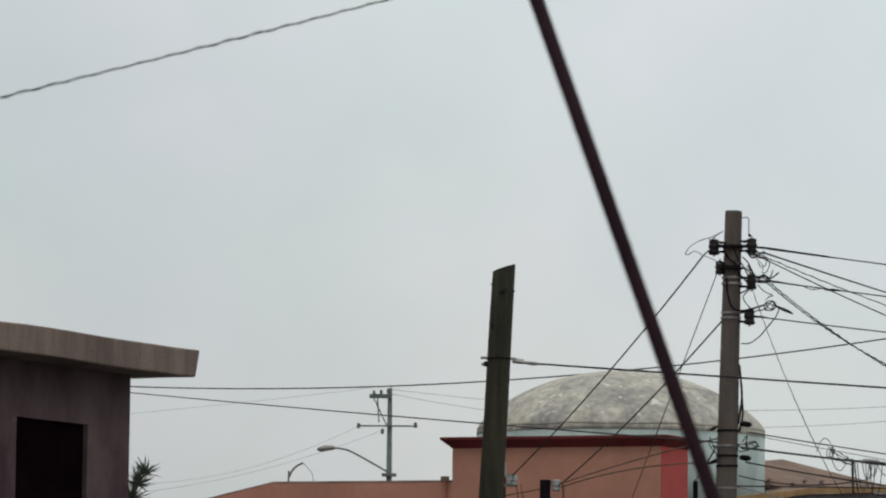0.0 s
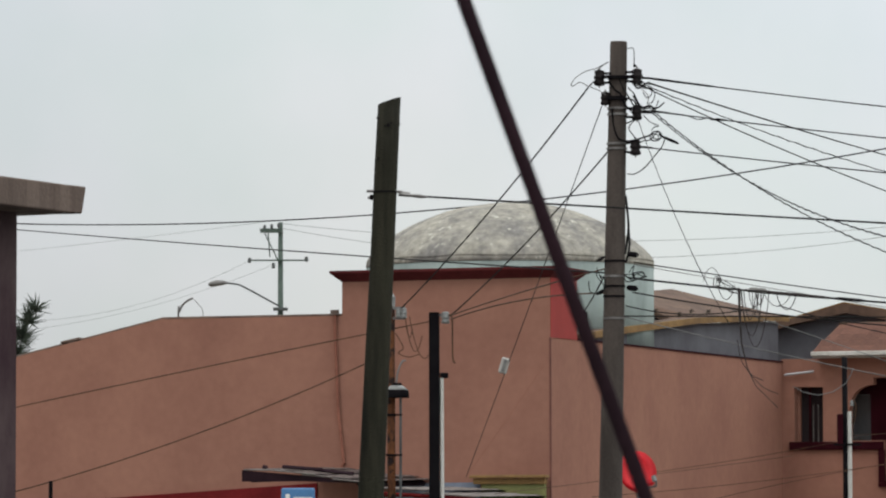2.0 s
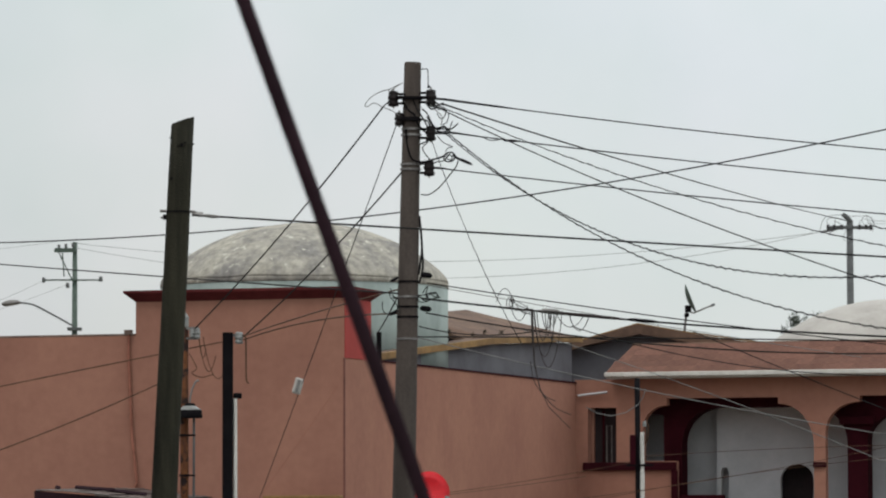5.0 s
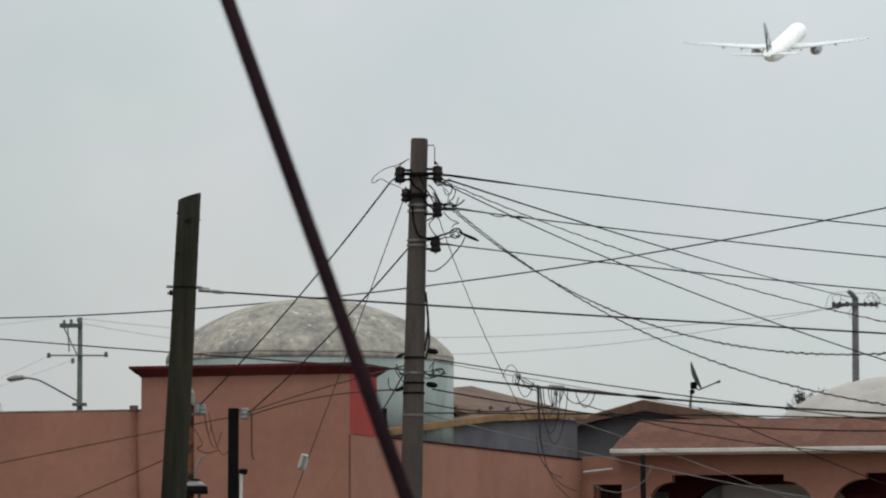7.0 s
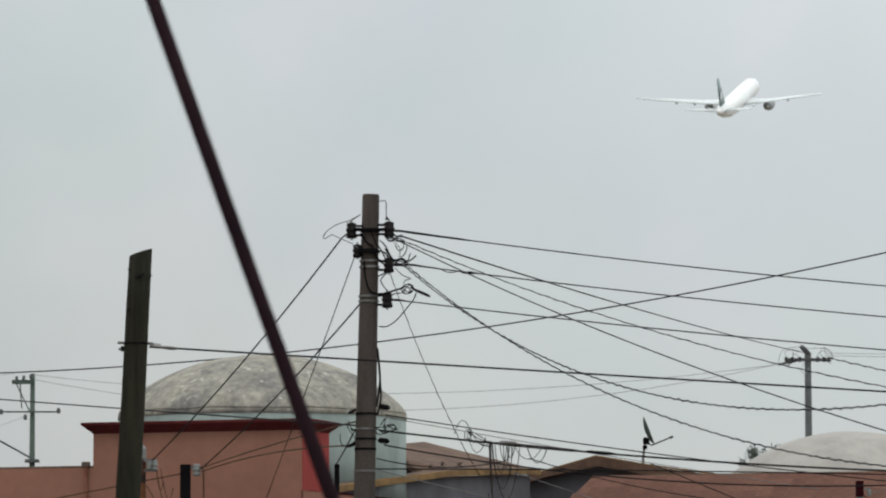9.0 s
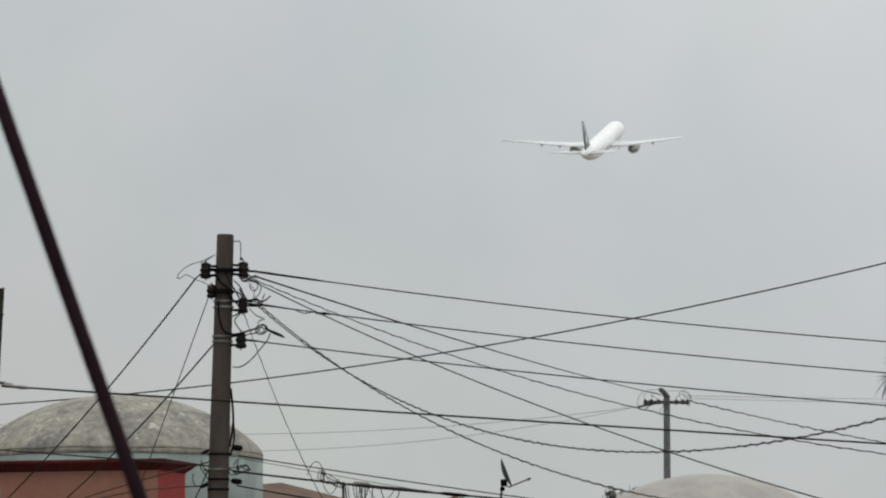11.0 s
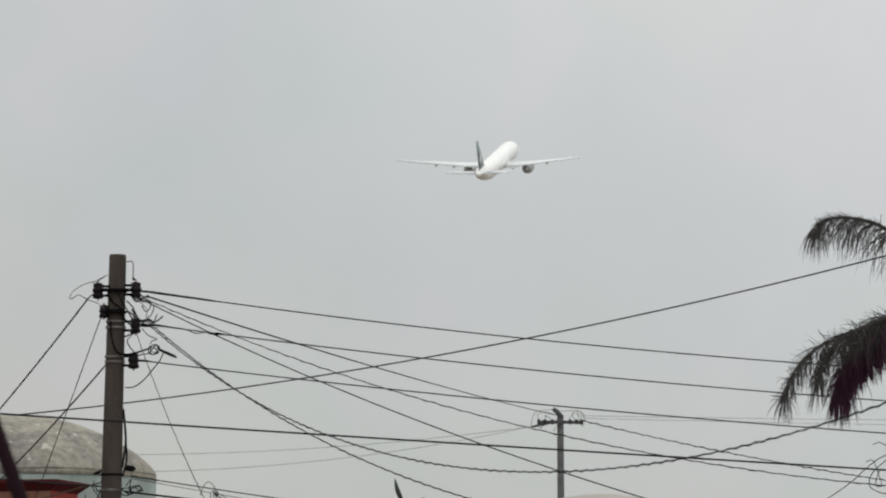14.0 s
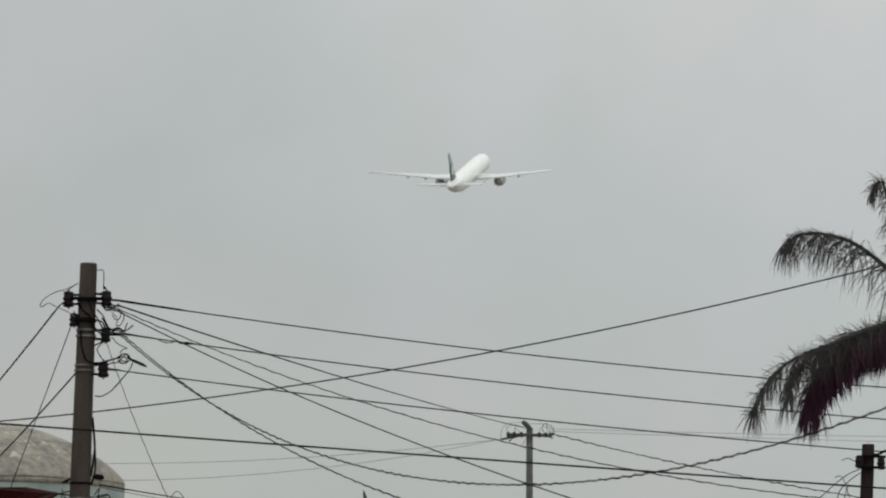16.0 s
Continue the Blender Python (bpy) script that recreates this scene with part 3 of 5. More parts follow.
# satellite dish on the gabled roof
dish = thing("satellite_dish", pose(8.30, 86.0, 5.44), "small grey-green satellite dish on a roof mast", "satellite dish")
part("mast", sweep([(0, 0, 0), (0.02, 0, 0.30), (0.06, 0, 0.60)], 0.026, 8), STEEL, dish)
bm = turned([(0.0, 0.0), (0.16, 0.018), (0.30, 0.055), (0.40, 0.10), (0.405, 0.115), (0.29, 0.075), (0.15, 0.04), (0.0, 0.022)], 28)
reflector = part("reflector", bm, GREENPOLE, dish, "", True)
reflector.matrix_basis = pose(0.06, 0, 0.81, 0, 69, -5) @ Matrix.Diagonal((0.76, 0.72, 0.8, 1))
part("bracket", box(0.02, 0.15, -0.05, 0.05, 0.56, 0.70, 0.02), BLACK, dish)
part("clamp", box(0.01, 0.10, -0.06, 0.06, 0.46, 0.54, 0.015), BLACK, dish)
arm = part("feed_arm", sweep([(0.10, 0, 0.58), (0.19, -0.02, 0.54), (0.60, -0.05, 0.71)], 0.017, 6), STEEL, dish)
part("feed_horn", sweep([(0.56, -0.05, 0.69), (0.63, -0.05, 0.72)], 0.026, 8), GREYPOLE, arm)

# red dish low beside the street
rdish = thing("satellite_dish", pose(2.235, 62.0, -0.01), "red round satellite dish on a thin post", "satellite dish")
part("post", sweep([(0.06, 0.12, 0), (0.06, 0.12, 1.9), (0.02, 0.05, 2.1)], 0.03, 8), STEEL, rdish)
reflector = part("reflector", turned([(0.0, 0.0), (0.12, 0.012), (0.22, 0.04), (0.30, 0.08), (0.31, 0.09), (0.21, 0.055), (0.11, 0.03), (0.0, 0.02)], 32), SIGNRED, rdish, "", True)
reflector.matrix_basis = pose(0, 0, 2.12, 80, 0, 24)
part("feed_arm", sweep([(0.03, 0.0, 1.88), (0.30, -0.30, 1.92), (0.30, -0.32, 2.0)], 0.016, 6), STEEL, rdish)
part("feed_horn", sweep([(0.28, -0.30, 1.99), (0.26, -0.28, 2.07)], 0.035, 8), PALEINS, rdish)

# ---- second dome, behind the tiled roof ----
dh = thing("domed_house", pose(13.88, 95.0, 0.14), "low house with a pale plastered dome", "house")
part("walls", box(-3.4, 3.4, -3.2, 3.2, -0.3, 5.2), PALEDOME, dh)
CAP2 = (2.95 ** 2 + 1.17 ** 2) / (2 * 1.17)
bm = turned([(2.95, 5.2), (2.95, 5.42)] + [(CAP2 * math.sin(a), 6.61 - CAP2 * (1 - math.cos(a))) for a in (math.asin(2.95 / CAP2) * (1 - k / 18) for k in range(18))] + [(0, 6.61)], 64)
part("dome", bm, PALEDOME, dh, "pale off-white dome", True)

# ---- house with the jutting roof slab ----
d_h = Vector((2.2, 5.2, 0)).normalized()
ANG = math.degrees(math.atan2(d_h.y, d_h.x))
slabh = thing("flat_roofed_house", pose(-5.52, 50.0, 0, 0, 0, ANG), "brown stucco house with a jutting concrete roof slab", "house")
# local +x runs away from the camera along the wall, local +y into the house
part("street_wall", plate([(-12, 0), (0, 0), (0, 5.11), (-12, 5.11)], [[(-2.62, 2.92), (-1.0, 2.92), (-1.0, 4.47), (-2.62, 4.47)], [(-9, 2.92), (-6.6, 2.92), (-6.6, 4.46), (-9, 4.46)]], 0, 0.22), HOUSE, slabh)
part("end_wall", box(-0.22, 0, 0.22, 7, 0, 5.11), HOUSE, slabh)
part("back_wall", box(-12, -0.22, 6.8, 7, 0, 5.11), HOUSE, slabh)
part("near_wall", box(-12, -11.8, 0.22, 6.8, 0, 5.11), HOUSE, slabh)
bm = box(-12.6, 0.62, -0.60, 7.6, 5.114, 5.44, 0.02)
bmesh.ops.subdivide_edges(bm, edges=[e for e in bm.edges if e.calc_length() > 2], cuts=22)
for v in bm.verts:
    if v.co.x > 0.5 and v.co.z < 5.25:
        v.co.x -= 0.09
    v.co.z += 0.018 * noise.noise(v.co * 0.9) + 0.010 * noise.noise(v.co * 4)
part("roof_slab", bm, SLAB, slabh, "stained concrete roof slab edge")
for x, x1 in ((-2.62, -1.0), (-9.0, -6.6)):
    # dark sheets close the opening; the unlit room is painted, not built
    w = part("window", box(x - 0.05, x1 + 0.05, 0.224, 0.26, 2.85, 4.54), SHADEIN, slabh, "dark sheet in the window opening, painted as an unlit room")
    part("window_frame", box(x, x1, 0.05, 0.09, 2.92, 2.97), BLACK, w)
    part("window_pane", box(x, x1, 0.06, 0.075, 2.975, 4.465), SHADEPANE, w)


# ---- poles ----
def insulator(parent, x, y, z, s=1.0, m=PORCELAIN):
    prof = [(0.03, -0.095), (0.062, -0.085), (0.068, -0.055), (0.054, -0.035), (0.054, -0.02), (0.068, -0.005), (0.068, 0.02), (0.054, 0.035), (0.06, 0.06), (0.055, 0.085), (0.03, 0.095)]
    o = part("insulator", turned([(r * s, h * s) for r, h in prof], 14), m, parent, "", True)
    o.location = (x, y, z)
    return o


def loops(parent, cx, cy, cz, n, size, seed, mat=CABLE, r=0.006):
    """Untidy jumper wires: bowed arcs that run between a few tie points."""
    rnd = random.Random(seed)
    ties = [Vector((cx + size * rnd.uniform(-1, 1), cy, cz + size * rnd.uniform(-1, 1))) for _ in range(max(4, n // 3))]
    for _ in range(n):
        p, q = rnd.sample(ties, 2)
        mid = p.lerp(q, rnd.uniform(0.3, 0.7)) + Vector((rnd.gauss(0, 0.6), 0, rnd.gauss(-0.15, 0.6))) * size
        end = q + Vector((rnd.gauss(0, 0.12), 0, rnd.gauss(0, 0.12))) * size
        pts = [p * (1 - u) ** 2 + mid * 2 * u * (1 - u) + end * u * u + Vector((0, 0.03 * math.sin(7 * u), 0)) for u in (k / 12 for k in range(13))]
        part("loose_wire", sweep(pts, r, 5), mat, parent)


def leaning(x, y, z_mid, x_top, z_top):
    """Base x of a pole whose axis passes (x, z_mid) and (x_top, z_top)."""
    return x - (x_top - x) / (z_top - z_mid) * z_mid


bx = leaning(1.53, 50, 1.64, 1.65, 7.14)
main = thing("utility_pole", pose(bx, 50.0, 0), "round grey concrete utility pole crowded with wires", "utility pole", "utility poles")
SL = (1.65 - bx) / 7.14
part("shaft", sweep([(SL * z, 0, z) for z in (-0.3, 1.6, 3.2, 4.8, 6.2, 7.12, 7.14)], [0.150, 0.140, 0.130, 0.119, 0.108, 0.101, 0.095], 28), CONCRETE, main, "", True)
for z, m in ((6.70, BLACK), (6.45, BLACK), (6.34, STEEL), (6.27, STEEL), (5.92, STEEL), (5.86, STEEL), (4.52, BLACK), (4.34, STEEL), (4.22, BLACK), (4.10, BLACK), (3.84, STEEL)):
    part("steel_band", sweep([(SL * z, 0, z - 0.012), (SL * z, 0, z + 0.012)], 0.132 - 0.0042 * z + 0.018, 20), m, main)
for z, sx, s in ((6.70, -0.222, 1.0), (6.715, 0.224, 1.0), (6.455, -0.148, 0.85), (6.285, 0.23, 0.95), (5.87, 0.22, 1.0)):
    for dz in (0.055, -0.055):
        part("bracket", strip((SL * z, -0.05, z + dz * s), (SL * z + sx * 1.12, -0.05, z + dz * s), 0.03, 0.014), BLACK, main)
    insulator(main, SL * z + sx, -0.05, z, s)
    part("bracket_bolt", sweep([(SL * z + sx, -0.05, z - 0.115 * s), (SL * z + sx, -0.05, z + 0.125 * s)], 0.010, 6), STEEL, main)
for z in (4.60, 4.20):
    part("strain_clamp", sweep([(SL * z + 0.14, -0.08, z), (SL * z + 0.17, -0.08, z), (SL * z + 0.25, -0.08, z - 0.01), (SL * z + 0.28, -0.08, z - 0.015)], [0.012, 0.034, 0.034, 0.012], 10), BLACK, main)
    part("strain_clamp", sweep([(SL * z - 0.12, -0.08, z - 0.03), (SL * z - 0.17, -0.08, z - 0.06), (SL * z - 0.22, -0.08, z - 0.08)], [0.010, 0.022, 0.008], 8), BLACK, main)
part("side_cable", sweep(smooth([(SL * 5.3 + 0.115, -0.03, 5.30), (SL * 5 + 0.150, -0.03, 5.0), (SL * 4.9 + 0.150, -0.03, 4.85), (SL * 4.6 + 0.12, -0.03, 4.6)], 4), 0.014, 6), CABLE, main)
part("top_rod", sweep([(0.24, -0.04, 7.055), (0.325, -0.05, 7.06), (0.336, -0.05, 7.03), (0.336, -0.05, 6.86), (0.345, -0.05, 6.83)], 0.006, 5), CABLE, main)
part("rod_knob", turned([(0.0, -0.02), (0.018, -0.012), (0.02, 0.0), (0.014, 0.014), (0.0, 0.02)], 10, axis=(0, 0)), BLACK, main).location = (0.345, -0.05, 6.845)
part("ground_wire", sweep(smooth([(SL * 5 + 0.135, -0.03, 5.2), (SL * 5 + 0.155, -0.04, 4.9), (SL * 4.7 + 0.17, -0.04, 4.7), (SL * 4.6 + 0.13, -0.03, 4.5)], 4), 0.012, 6), CABLE, main)


def jumper(points, r=0.007, mat=CABLE, name="jumper", y=-0.12):
    """A bowed loose wire through (x, z) points beside the pole."""
    part(name, sweep(smooth([(x, y + 0.03 * math.sin(2.1 * i), z) for i, (x, z) in enumerate(points)], 6), r, 5), mat, main)


# pigtails on the street side
jumper(((0.02, 6.88), (-0.06, 6.84), (-0.135, 6.80), (-0.19, 6.79), (-0.28, 6.755), (-0.375, 6.68), (-0.415, 6.61), (-0.38, 6.605), (-0.31, 6.64), (-0.21, 6.595), (-0.09, 6.55), (-0.01, 6.49)), 0.0055, PALECABLE, "loose_wire")
jumper(((-0.135, 6.80), (-0.12, 6.78), (-0.05, 6.83), (0.03, 6.885)), 0.0055, PALECABLE, "loose_wire")
jumper(((-0.20, 6.60), (-0.14, 6.655), (-0.10, 6.67)), 0.009)
# riser looping over the pole face to the low bracket
jumper(((0.07, 6.33), (0.085, 6.15), (0.13, 5.99), (0.20, 5.945), (0.30, 5.945), (0.41, 5.97), (0.53, 6.01)), 0.012, BLACK, "riser_cable")
jumper(((0.03, 6.66), (0.10, 6.56), (0.17, 6.50), (0.22, 6.38), (0.30, 6.30)), 0.012, BLACK, "riser_cable")
jumper(((0.14, 6.72), (0.20, 6.58), (0.27, 6.46), (0.33, 6.36), (0.40, 6.31)), 0.009)
jumper(((0.06, 6.47), (0.14, 6.43), (0.24, 6.45), (0.33, 6.42), (0.36, 6.34)), 0.010)
# coil of spare wire with its thick tail
for k, (cx, cz, r) in enumerate(((0.585, 5.998, 0.066), (0.60, 6.012, 0.056), (0.57, 5.985, 0.050))):
    part("spare_coil", sweep([(cx + r * math.cos(a), -0.12 + 0.012 * k, cz + 0.85 * r * math.sin(a)) for a in (2 * math.pi * i / 20 for i in range(21))], 0.0065, 5), CABLE, main)
part("coil_tail", sweep([(0.62, -0.12, 6.02), (0.68, -0.12, 5.985), (0.75, -0.12, 5.955), (0.82, -0.12, 5.925), (0.86, -0.12, 5.905)], [0.010, 0.016, 0.020, 0.018, 0.008], 7), BLACK, main)
jumper(((0.36, 5.90), (0.44, 5.945), (0.52, 5.955), (0.60, 6.045)), 0.007)
jumper(((0.25, 5.55), (0.34, 5.553), (0.45, 5.62), (0.57, 5.76), (0.66, 5.875), (0.69, 5.95)), 0.0075, CABLE, "loose_wire")
# untidy taps on the line side
jumper(((0.26, 6.58), (0.33, 6.51), (0.36, 6.44), (0.40, 6.37)), 0.008)
jumper(((0.32, 6.48), (0.42, 6.35), (0.52, 6.36), (0.57, 6.31)), 0.012, BLACK)
jumper(((0.44, 6.30), (0.50, 6.36), (0.58, 6.33), (0.62, 6.34), (0.69, 6.40)), 0.009, BLACK)
jumper(((0.585, 6.30), (0.60, 6.36), (0.62, 6.42)), 0.007)
jumper(((0.57, 6.34), (0.61, 6.29), (0.635, 6.27)), 0.007)
jumper(((0.38, 6.62), (0.46, 6.59), (0.54, 6.56), (0.58, 6.50), (0.55, 6.41), (0.50, 6.38)), 0.006)
jumper(((0.44, 6.52), (0.48, 6.46), (0.53, 6.48), (0.54, 6.55), (0.50, 6.57)), 0.006)
jumper(((0.36, 6.63), (0.44, 6.55), (0.50, 6.47), (0.49, 6.38)), 0.0055, PALECABLE)
jumper(((0.34, 6.19), (0.27, 6.11), (0.30, 6.03), (0.35, 5.97)), 0.007)
jumper(((0.24, 6.15), (0.33, 6.20), (0.37, 6.26)), 0.009)
jumper(((0.44, 6.25), (0.52, 6.17), (0.62, 6.12), (0.57, 6.105), (0.54, 6.07)), 0.006)
jumper(((0.42, 6.29), (0.60, 6.30), (0.80, 6.265), (0.95, 6.245), (1.08, 6.20), (1.18, 6.205)), 0.006)
jumper(((0.37, 6.70), (0.42, 6.66), (0.46, 6.625), (0.52, 6.62)), 0.0075)
jumper(((0.37, 6.66), (0.45, 6.575), (0.50, 6.57)), 0.007)
jumper(((0.42, 6.33), (0.50, 6.335), (0.515, 6.35)), 0.009)
for x1, z1, zz in ((0.52, 6.645, 6.60), (0.47, 6.62, 6.58), (0.47, 6.60, 6.57)):
    jumper(((0.30, 6.66), (0.37, zz), (x1, z1)), 0.006)
part("splice_knot", sweep([(SL * 6.3 + 1.10, 0, 6.205), (SL * 6.3 + 1.20, 0, 6.205), (SL * 6.3 + 1.30, 0, 6.198)], [0.008, 0.018, 0.008], 6), BLACK, main)
part("bracket", box(SL * 6.7 - 0.20, SL * 6.7 + 0.19, -0.15, -0.12, 6.685, 6.725, 0.008), BLACK, main)
part("bracket", box(SL * 6.5 - 0.14, SL * 6.5 + 0.10, -0.15, -0.12, 6.43, 6.48, 0.008), BLACK, main)
for z, sx in ((6.70, 0.33), (6.29, 0.30), (5.875, 0.30)):
    part("dead_end_grip", sweep([(SL * z + sx - 0.05, -0.05, z), (SL * z + sx + 0.02, -0.03, z), (SL * z + sx + 0.13, 0, z - 0.005)], [0.012, 0.014, 0.008], 6), BLACK, main)
loops(main, SL * 4.4 + 0.22, -0.14, 4.34, 10, 0.16, 11)
loops(main, SL * 4.4 - 0.16, -0.14, 4.30, 4, 0.14, 12)

bx2 = leaning(-1.2, 46, 1.63, -0.99, 6.05)
wood = thing("utility_pole", pose(bx2, 46.0, 0), "dark green wooden pole with a slanted sawn top", "utility pole", "utility poles")
S2 = (-0.99 - bx2) / 6.05
zs = (-0.3, 1.0, 2.2, 3.4, 4.5, 5.4)
bm = sweep([(S2 * z + 0.008 * noise.noise(Vector((0, 0, z))), 0, z) for z in zs] + [(S2 * 6.05, 0, 6.05)], [0.150, 0.145, 0.140, 0.135, 0.130, 0.127, 0.125], 24)
for v in bm.verts:
    if v.co.z > 5.9:
        v.co.z += 0.38 * (v.co.x - S2 * 6.05)
part("shaft", bm, GREENWOOD, wood, "", True)
z = 5.05
part("steel_band", sweep([(S2 * z, 0, z - 0.009), (S2 * z, 0, z + 0.009)], 0.136, 20), BLACK, wood)
part("washer", box(S2 * z - 0.165, S2 * z - 0.13, -0.05, 0.02, z - 0.085, z - 0.03, 0.006), BLACK, wood)
part("nut", box(S2 * z - 0.19, S2 * z - 0.15, -0.045, 0.005, z - 0.075, z - 0.05, 0.005), STEEL, wood)
part("through_bolt", sweep([(S2 * z - 0.20, -0.02, z + 0.01), (S2 * z + 0.19, -0.02, z)], 0.016, 8), STEEL, wood)
part("clevis", strip((S2 * z + 0.15, -0.02, z - 0.02), (S2 * z + 0.27, -0.02, z - 0.03), 0.05, 0.03), STEEL, wood)
part("guy_grip", sweep([(S2 * z + 0.20, -0.02, z - 0.03), (S2 * z + 0.38, -0.02, z - 0.05), (S2 * z + 0.46, -0.02, z - 0.055)], [0.012, 0.022, 0.012], 6), STEEL, wood)
for x, zz, r in ((-0.115, 5.86, 0.010), (0.005, 5.775, 0.020), (0.035, 5.80, 0.012), (-0.03, 5.765, 0.010), (0.118, 5.79, 0.010), (-0.085, 5.41, 0.014)):
    y = -math.sqrt(max(0.0, 0.128 ** 2 - x * x))
    part("nail", sweep([(S2 * zz + x, y + 0.02, zz), (S2 * zz + x * 1.08, y - 0.014, zz)], r, 6), BLACK, wood)

rusty = thing("service_mast", pose(-1.293, 60.0, 0), "rusty steel service mast with a dark lamp head", "mast")
part("shaft", sweep([(0.02, 0, -0.2), (0.0, 0, 2.0), (-0.01, 0, 4.45)], 0.060, 12), MASTRUST, rusty, "", True)
part("cap", turned([(0.03, 4.45), (0.055, 4.47), (0.055, 4.6), (0.02, 4.66)], 12), PALEINS, rusty, "white insulator cap")
part("bracket", box(-0.02, 0.20, -0.05, 0.05, 4.42, 4.46), STEEL, rusty)
part("bracket", box(-0.02, 0.20, -0.05, 0.05, 4.28, 4.31), STEEL, rusty)
insulator(rusty, 0.17, -0.04, 4.365, 0.8, PALEINS)
insulator(rusty, 0.10, -0.07, 4.365, 0.6, PALEINS)
LAMP = (0.075, -0.12)
hat = part("lamp_shade", turned([(0.165, 3.272), (0.172, 3.265), (0.182, 3.165), (0.174, 3.160), (0.160, 3.262)], 24, axis=LAMP), BLACK, rusty, "dark flared skirt of the lamp shade", True)
part("shade_cone", turned([(0.070, 3.338), (0.095, 3.330), (0.135, 3.295), (0.168, 3.274), (0.160, 3.268), (0.06, 3.32)], 24, axis=LAMP), PALEINS, hat, "pale domed top of the lamp shade", True)
part("socket", turned([(0.0, 3.375), (0.060, 3.372), (0.075, 3.360), (0.075, 3.335), (0.05, 3.330)], 16, axis=LAMP), BLACK, hat, "dark socket cap", True)
part("stay", sweep(smooth([(0.075, -0.12, 3.36), (0.08, -0.12, 3.46), (0.11, -0.11, 3.58), (0.16, -0.1, 3.68), (0.21, -0.1, 3.69)], 4), 0.014, 6), STEEL, hat)
for zz in (2.92, 2.35):
    part("steel_band", sweep([(0.0, 0, zz - 0.015), (0.0, 0, zz + 0.015)], 0.08, 12), BLACK, rusty)
    part("band_arm", box(0.0, 0.155, -0.05, -0.03, zz - 0.012, zz + 0.012), BLACK, rusty)
part("conduit", sweep([(0.13, -0.03, 0.1), (0.13, -0.03, 3.18)], 0.018, 8), GREYPOLE, rusty)
for x0, x1, zt, zb in ((0.20, 0.44, 4.32, 3.82), (0.26, 0.62, 4.32, 3.72), (0.20, 0.30, 4.30, 4.02)):
    part("hanging_loop", sweep([(x0 + (x1 - x0) * k / 16, -0.06, zt - (zt - zb) * math.sin(math.pi * k / 19) ** 0.8) for k in range(17)], 0.007, 5), RUST, rusty)
part("stray_wire", sweep(smooth([(0.06, -0.1, 4.08), (0.12, -0.1, 3.98), (0.17, -0.1, 3.86), (0.10, -0.1, 3.80), (0.24, -0.1, 3.74), (0.40, -0.1, 3.78)], 5), 0.008, 5), RUST, rusty)

black = thing("gate_post", pose(-0.683, 60.0, 0), "black square steel post with white conduit", "post")
part("shaft", box(-0.075, 0.075, -0.075, 0.075, -0.2, 4.38, 0.006), BLACK, black)
part("conduit", sweep([(0.115, -0.02, 0.05), (0.105, -0.02, 3.45)], 0.030, 10), WHITE, black, "white plastic conduit")
part("weather_head", box(0.08, 0.20, -0.06, 0.04, 3.44, 3.52, 0.02), BLACK, black)
part("bracket", box(0.075, 0.20, -0.04, 0.03, 4.32, 4.36), STEEL, black)
insulator(black, 0.16, -0.04, 4.30, 0.9, PALEINS)
part("drop_wire", sweep(smooth([(0.14, -0.05, 4.34), (0.22, -0.05, 4.34), (0.255, -0.05, 4.28), (0.26, -0.05, 4.0), (0.265, -0.05, 3.72), (0.30, -0.05, 3.65)], 4), 0.012, 6), RUST, black)

stub = thing("service_mast", pose(5.33, 62.0, 0), "dark thin service mast with a white lower pipe", "mast")
part("shaft", sweep([(0.01, 0, -0.2), (-0.01, 0, 3.8)], 0.042, 10), BLACK, stub, "", True)
part("conduit", sweep([(0.06, -0.05, 0.05), (0.055, -0.05, 3.0)], 0.032, 10), WHITE, stub, "white plastic conduit")
part("bracket", box(-0.18, 0.22, -0.09, -0.06, 2.50, 2.53), BLACK, stub)
part("meter_box", box(-0.125, -0.045, -0.10, 0.02, 2.52, 2.96, 0.01), MAROON, stub, "dark red meter box")
part("drip_loop", sweep(smooth([(0.06, -0.06, 3.10), (0.11, -0.06, 3.16), (0.15, -0.06, 3.06), (0.12, -0.06, 2.86), (0.07, -0.06, 2.84)], 5), 0.010, 5), RUST, stub)
insulator(stub, 0.09, -0.06, 3.12, 0.45, PALEINS)
part("drop_wire", sweep([(-0.77, -0.04, 3.37), (-0.61, -0.06, 3.28), (-0.40, -0.06, 3.24), (-0.18, -0.06, 3.29), (0.00, -0.06, 3.41), (0.08, -0.06, 3.54), (0.11, -0.06, 3.64)], 0.0065, 5), PALECABLE, stub)

fence_post = thing("fence_post", pose(-6.3, 61.5, 0), "thin dark metal post", "post")
part("shaft", sweep([(0, 0, -0.1), (0, 0, 2.0)], 0.03, 8), BLACK, fence_post)

street = thing("street_lamp", pose(-5.84, 120.0, 0), "green street pole with crossarms and a curved lamp arm", "street lamp")
part("shaft", sweep([(0, 0, -0.3), (0, 0, 9.74)], [0.125, 0.066], 14), GREENPOLE, street, "", True)
part("crossarm", box(-0.58, 0.06, -0.12, -0.04, 9.44, 9.56), GREENPOLE, street)
part("crossarm", box(-0.9, 0.80, -0.12, -0.04, 8.63, 8.67), GREENPOLE, street)
for x, z in ((-0.45, 9.70), (-0.25, 9.72), (-0.05, 9.75)):
    insulator(street, x, -0.08, z - 0.10, 0.65, GREYPOLE)
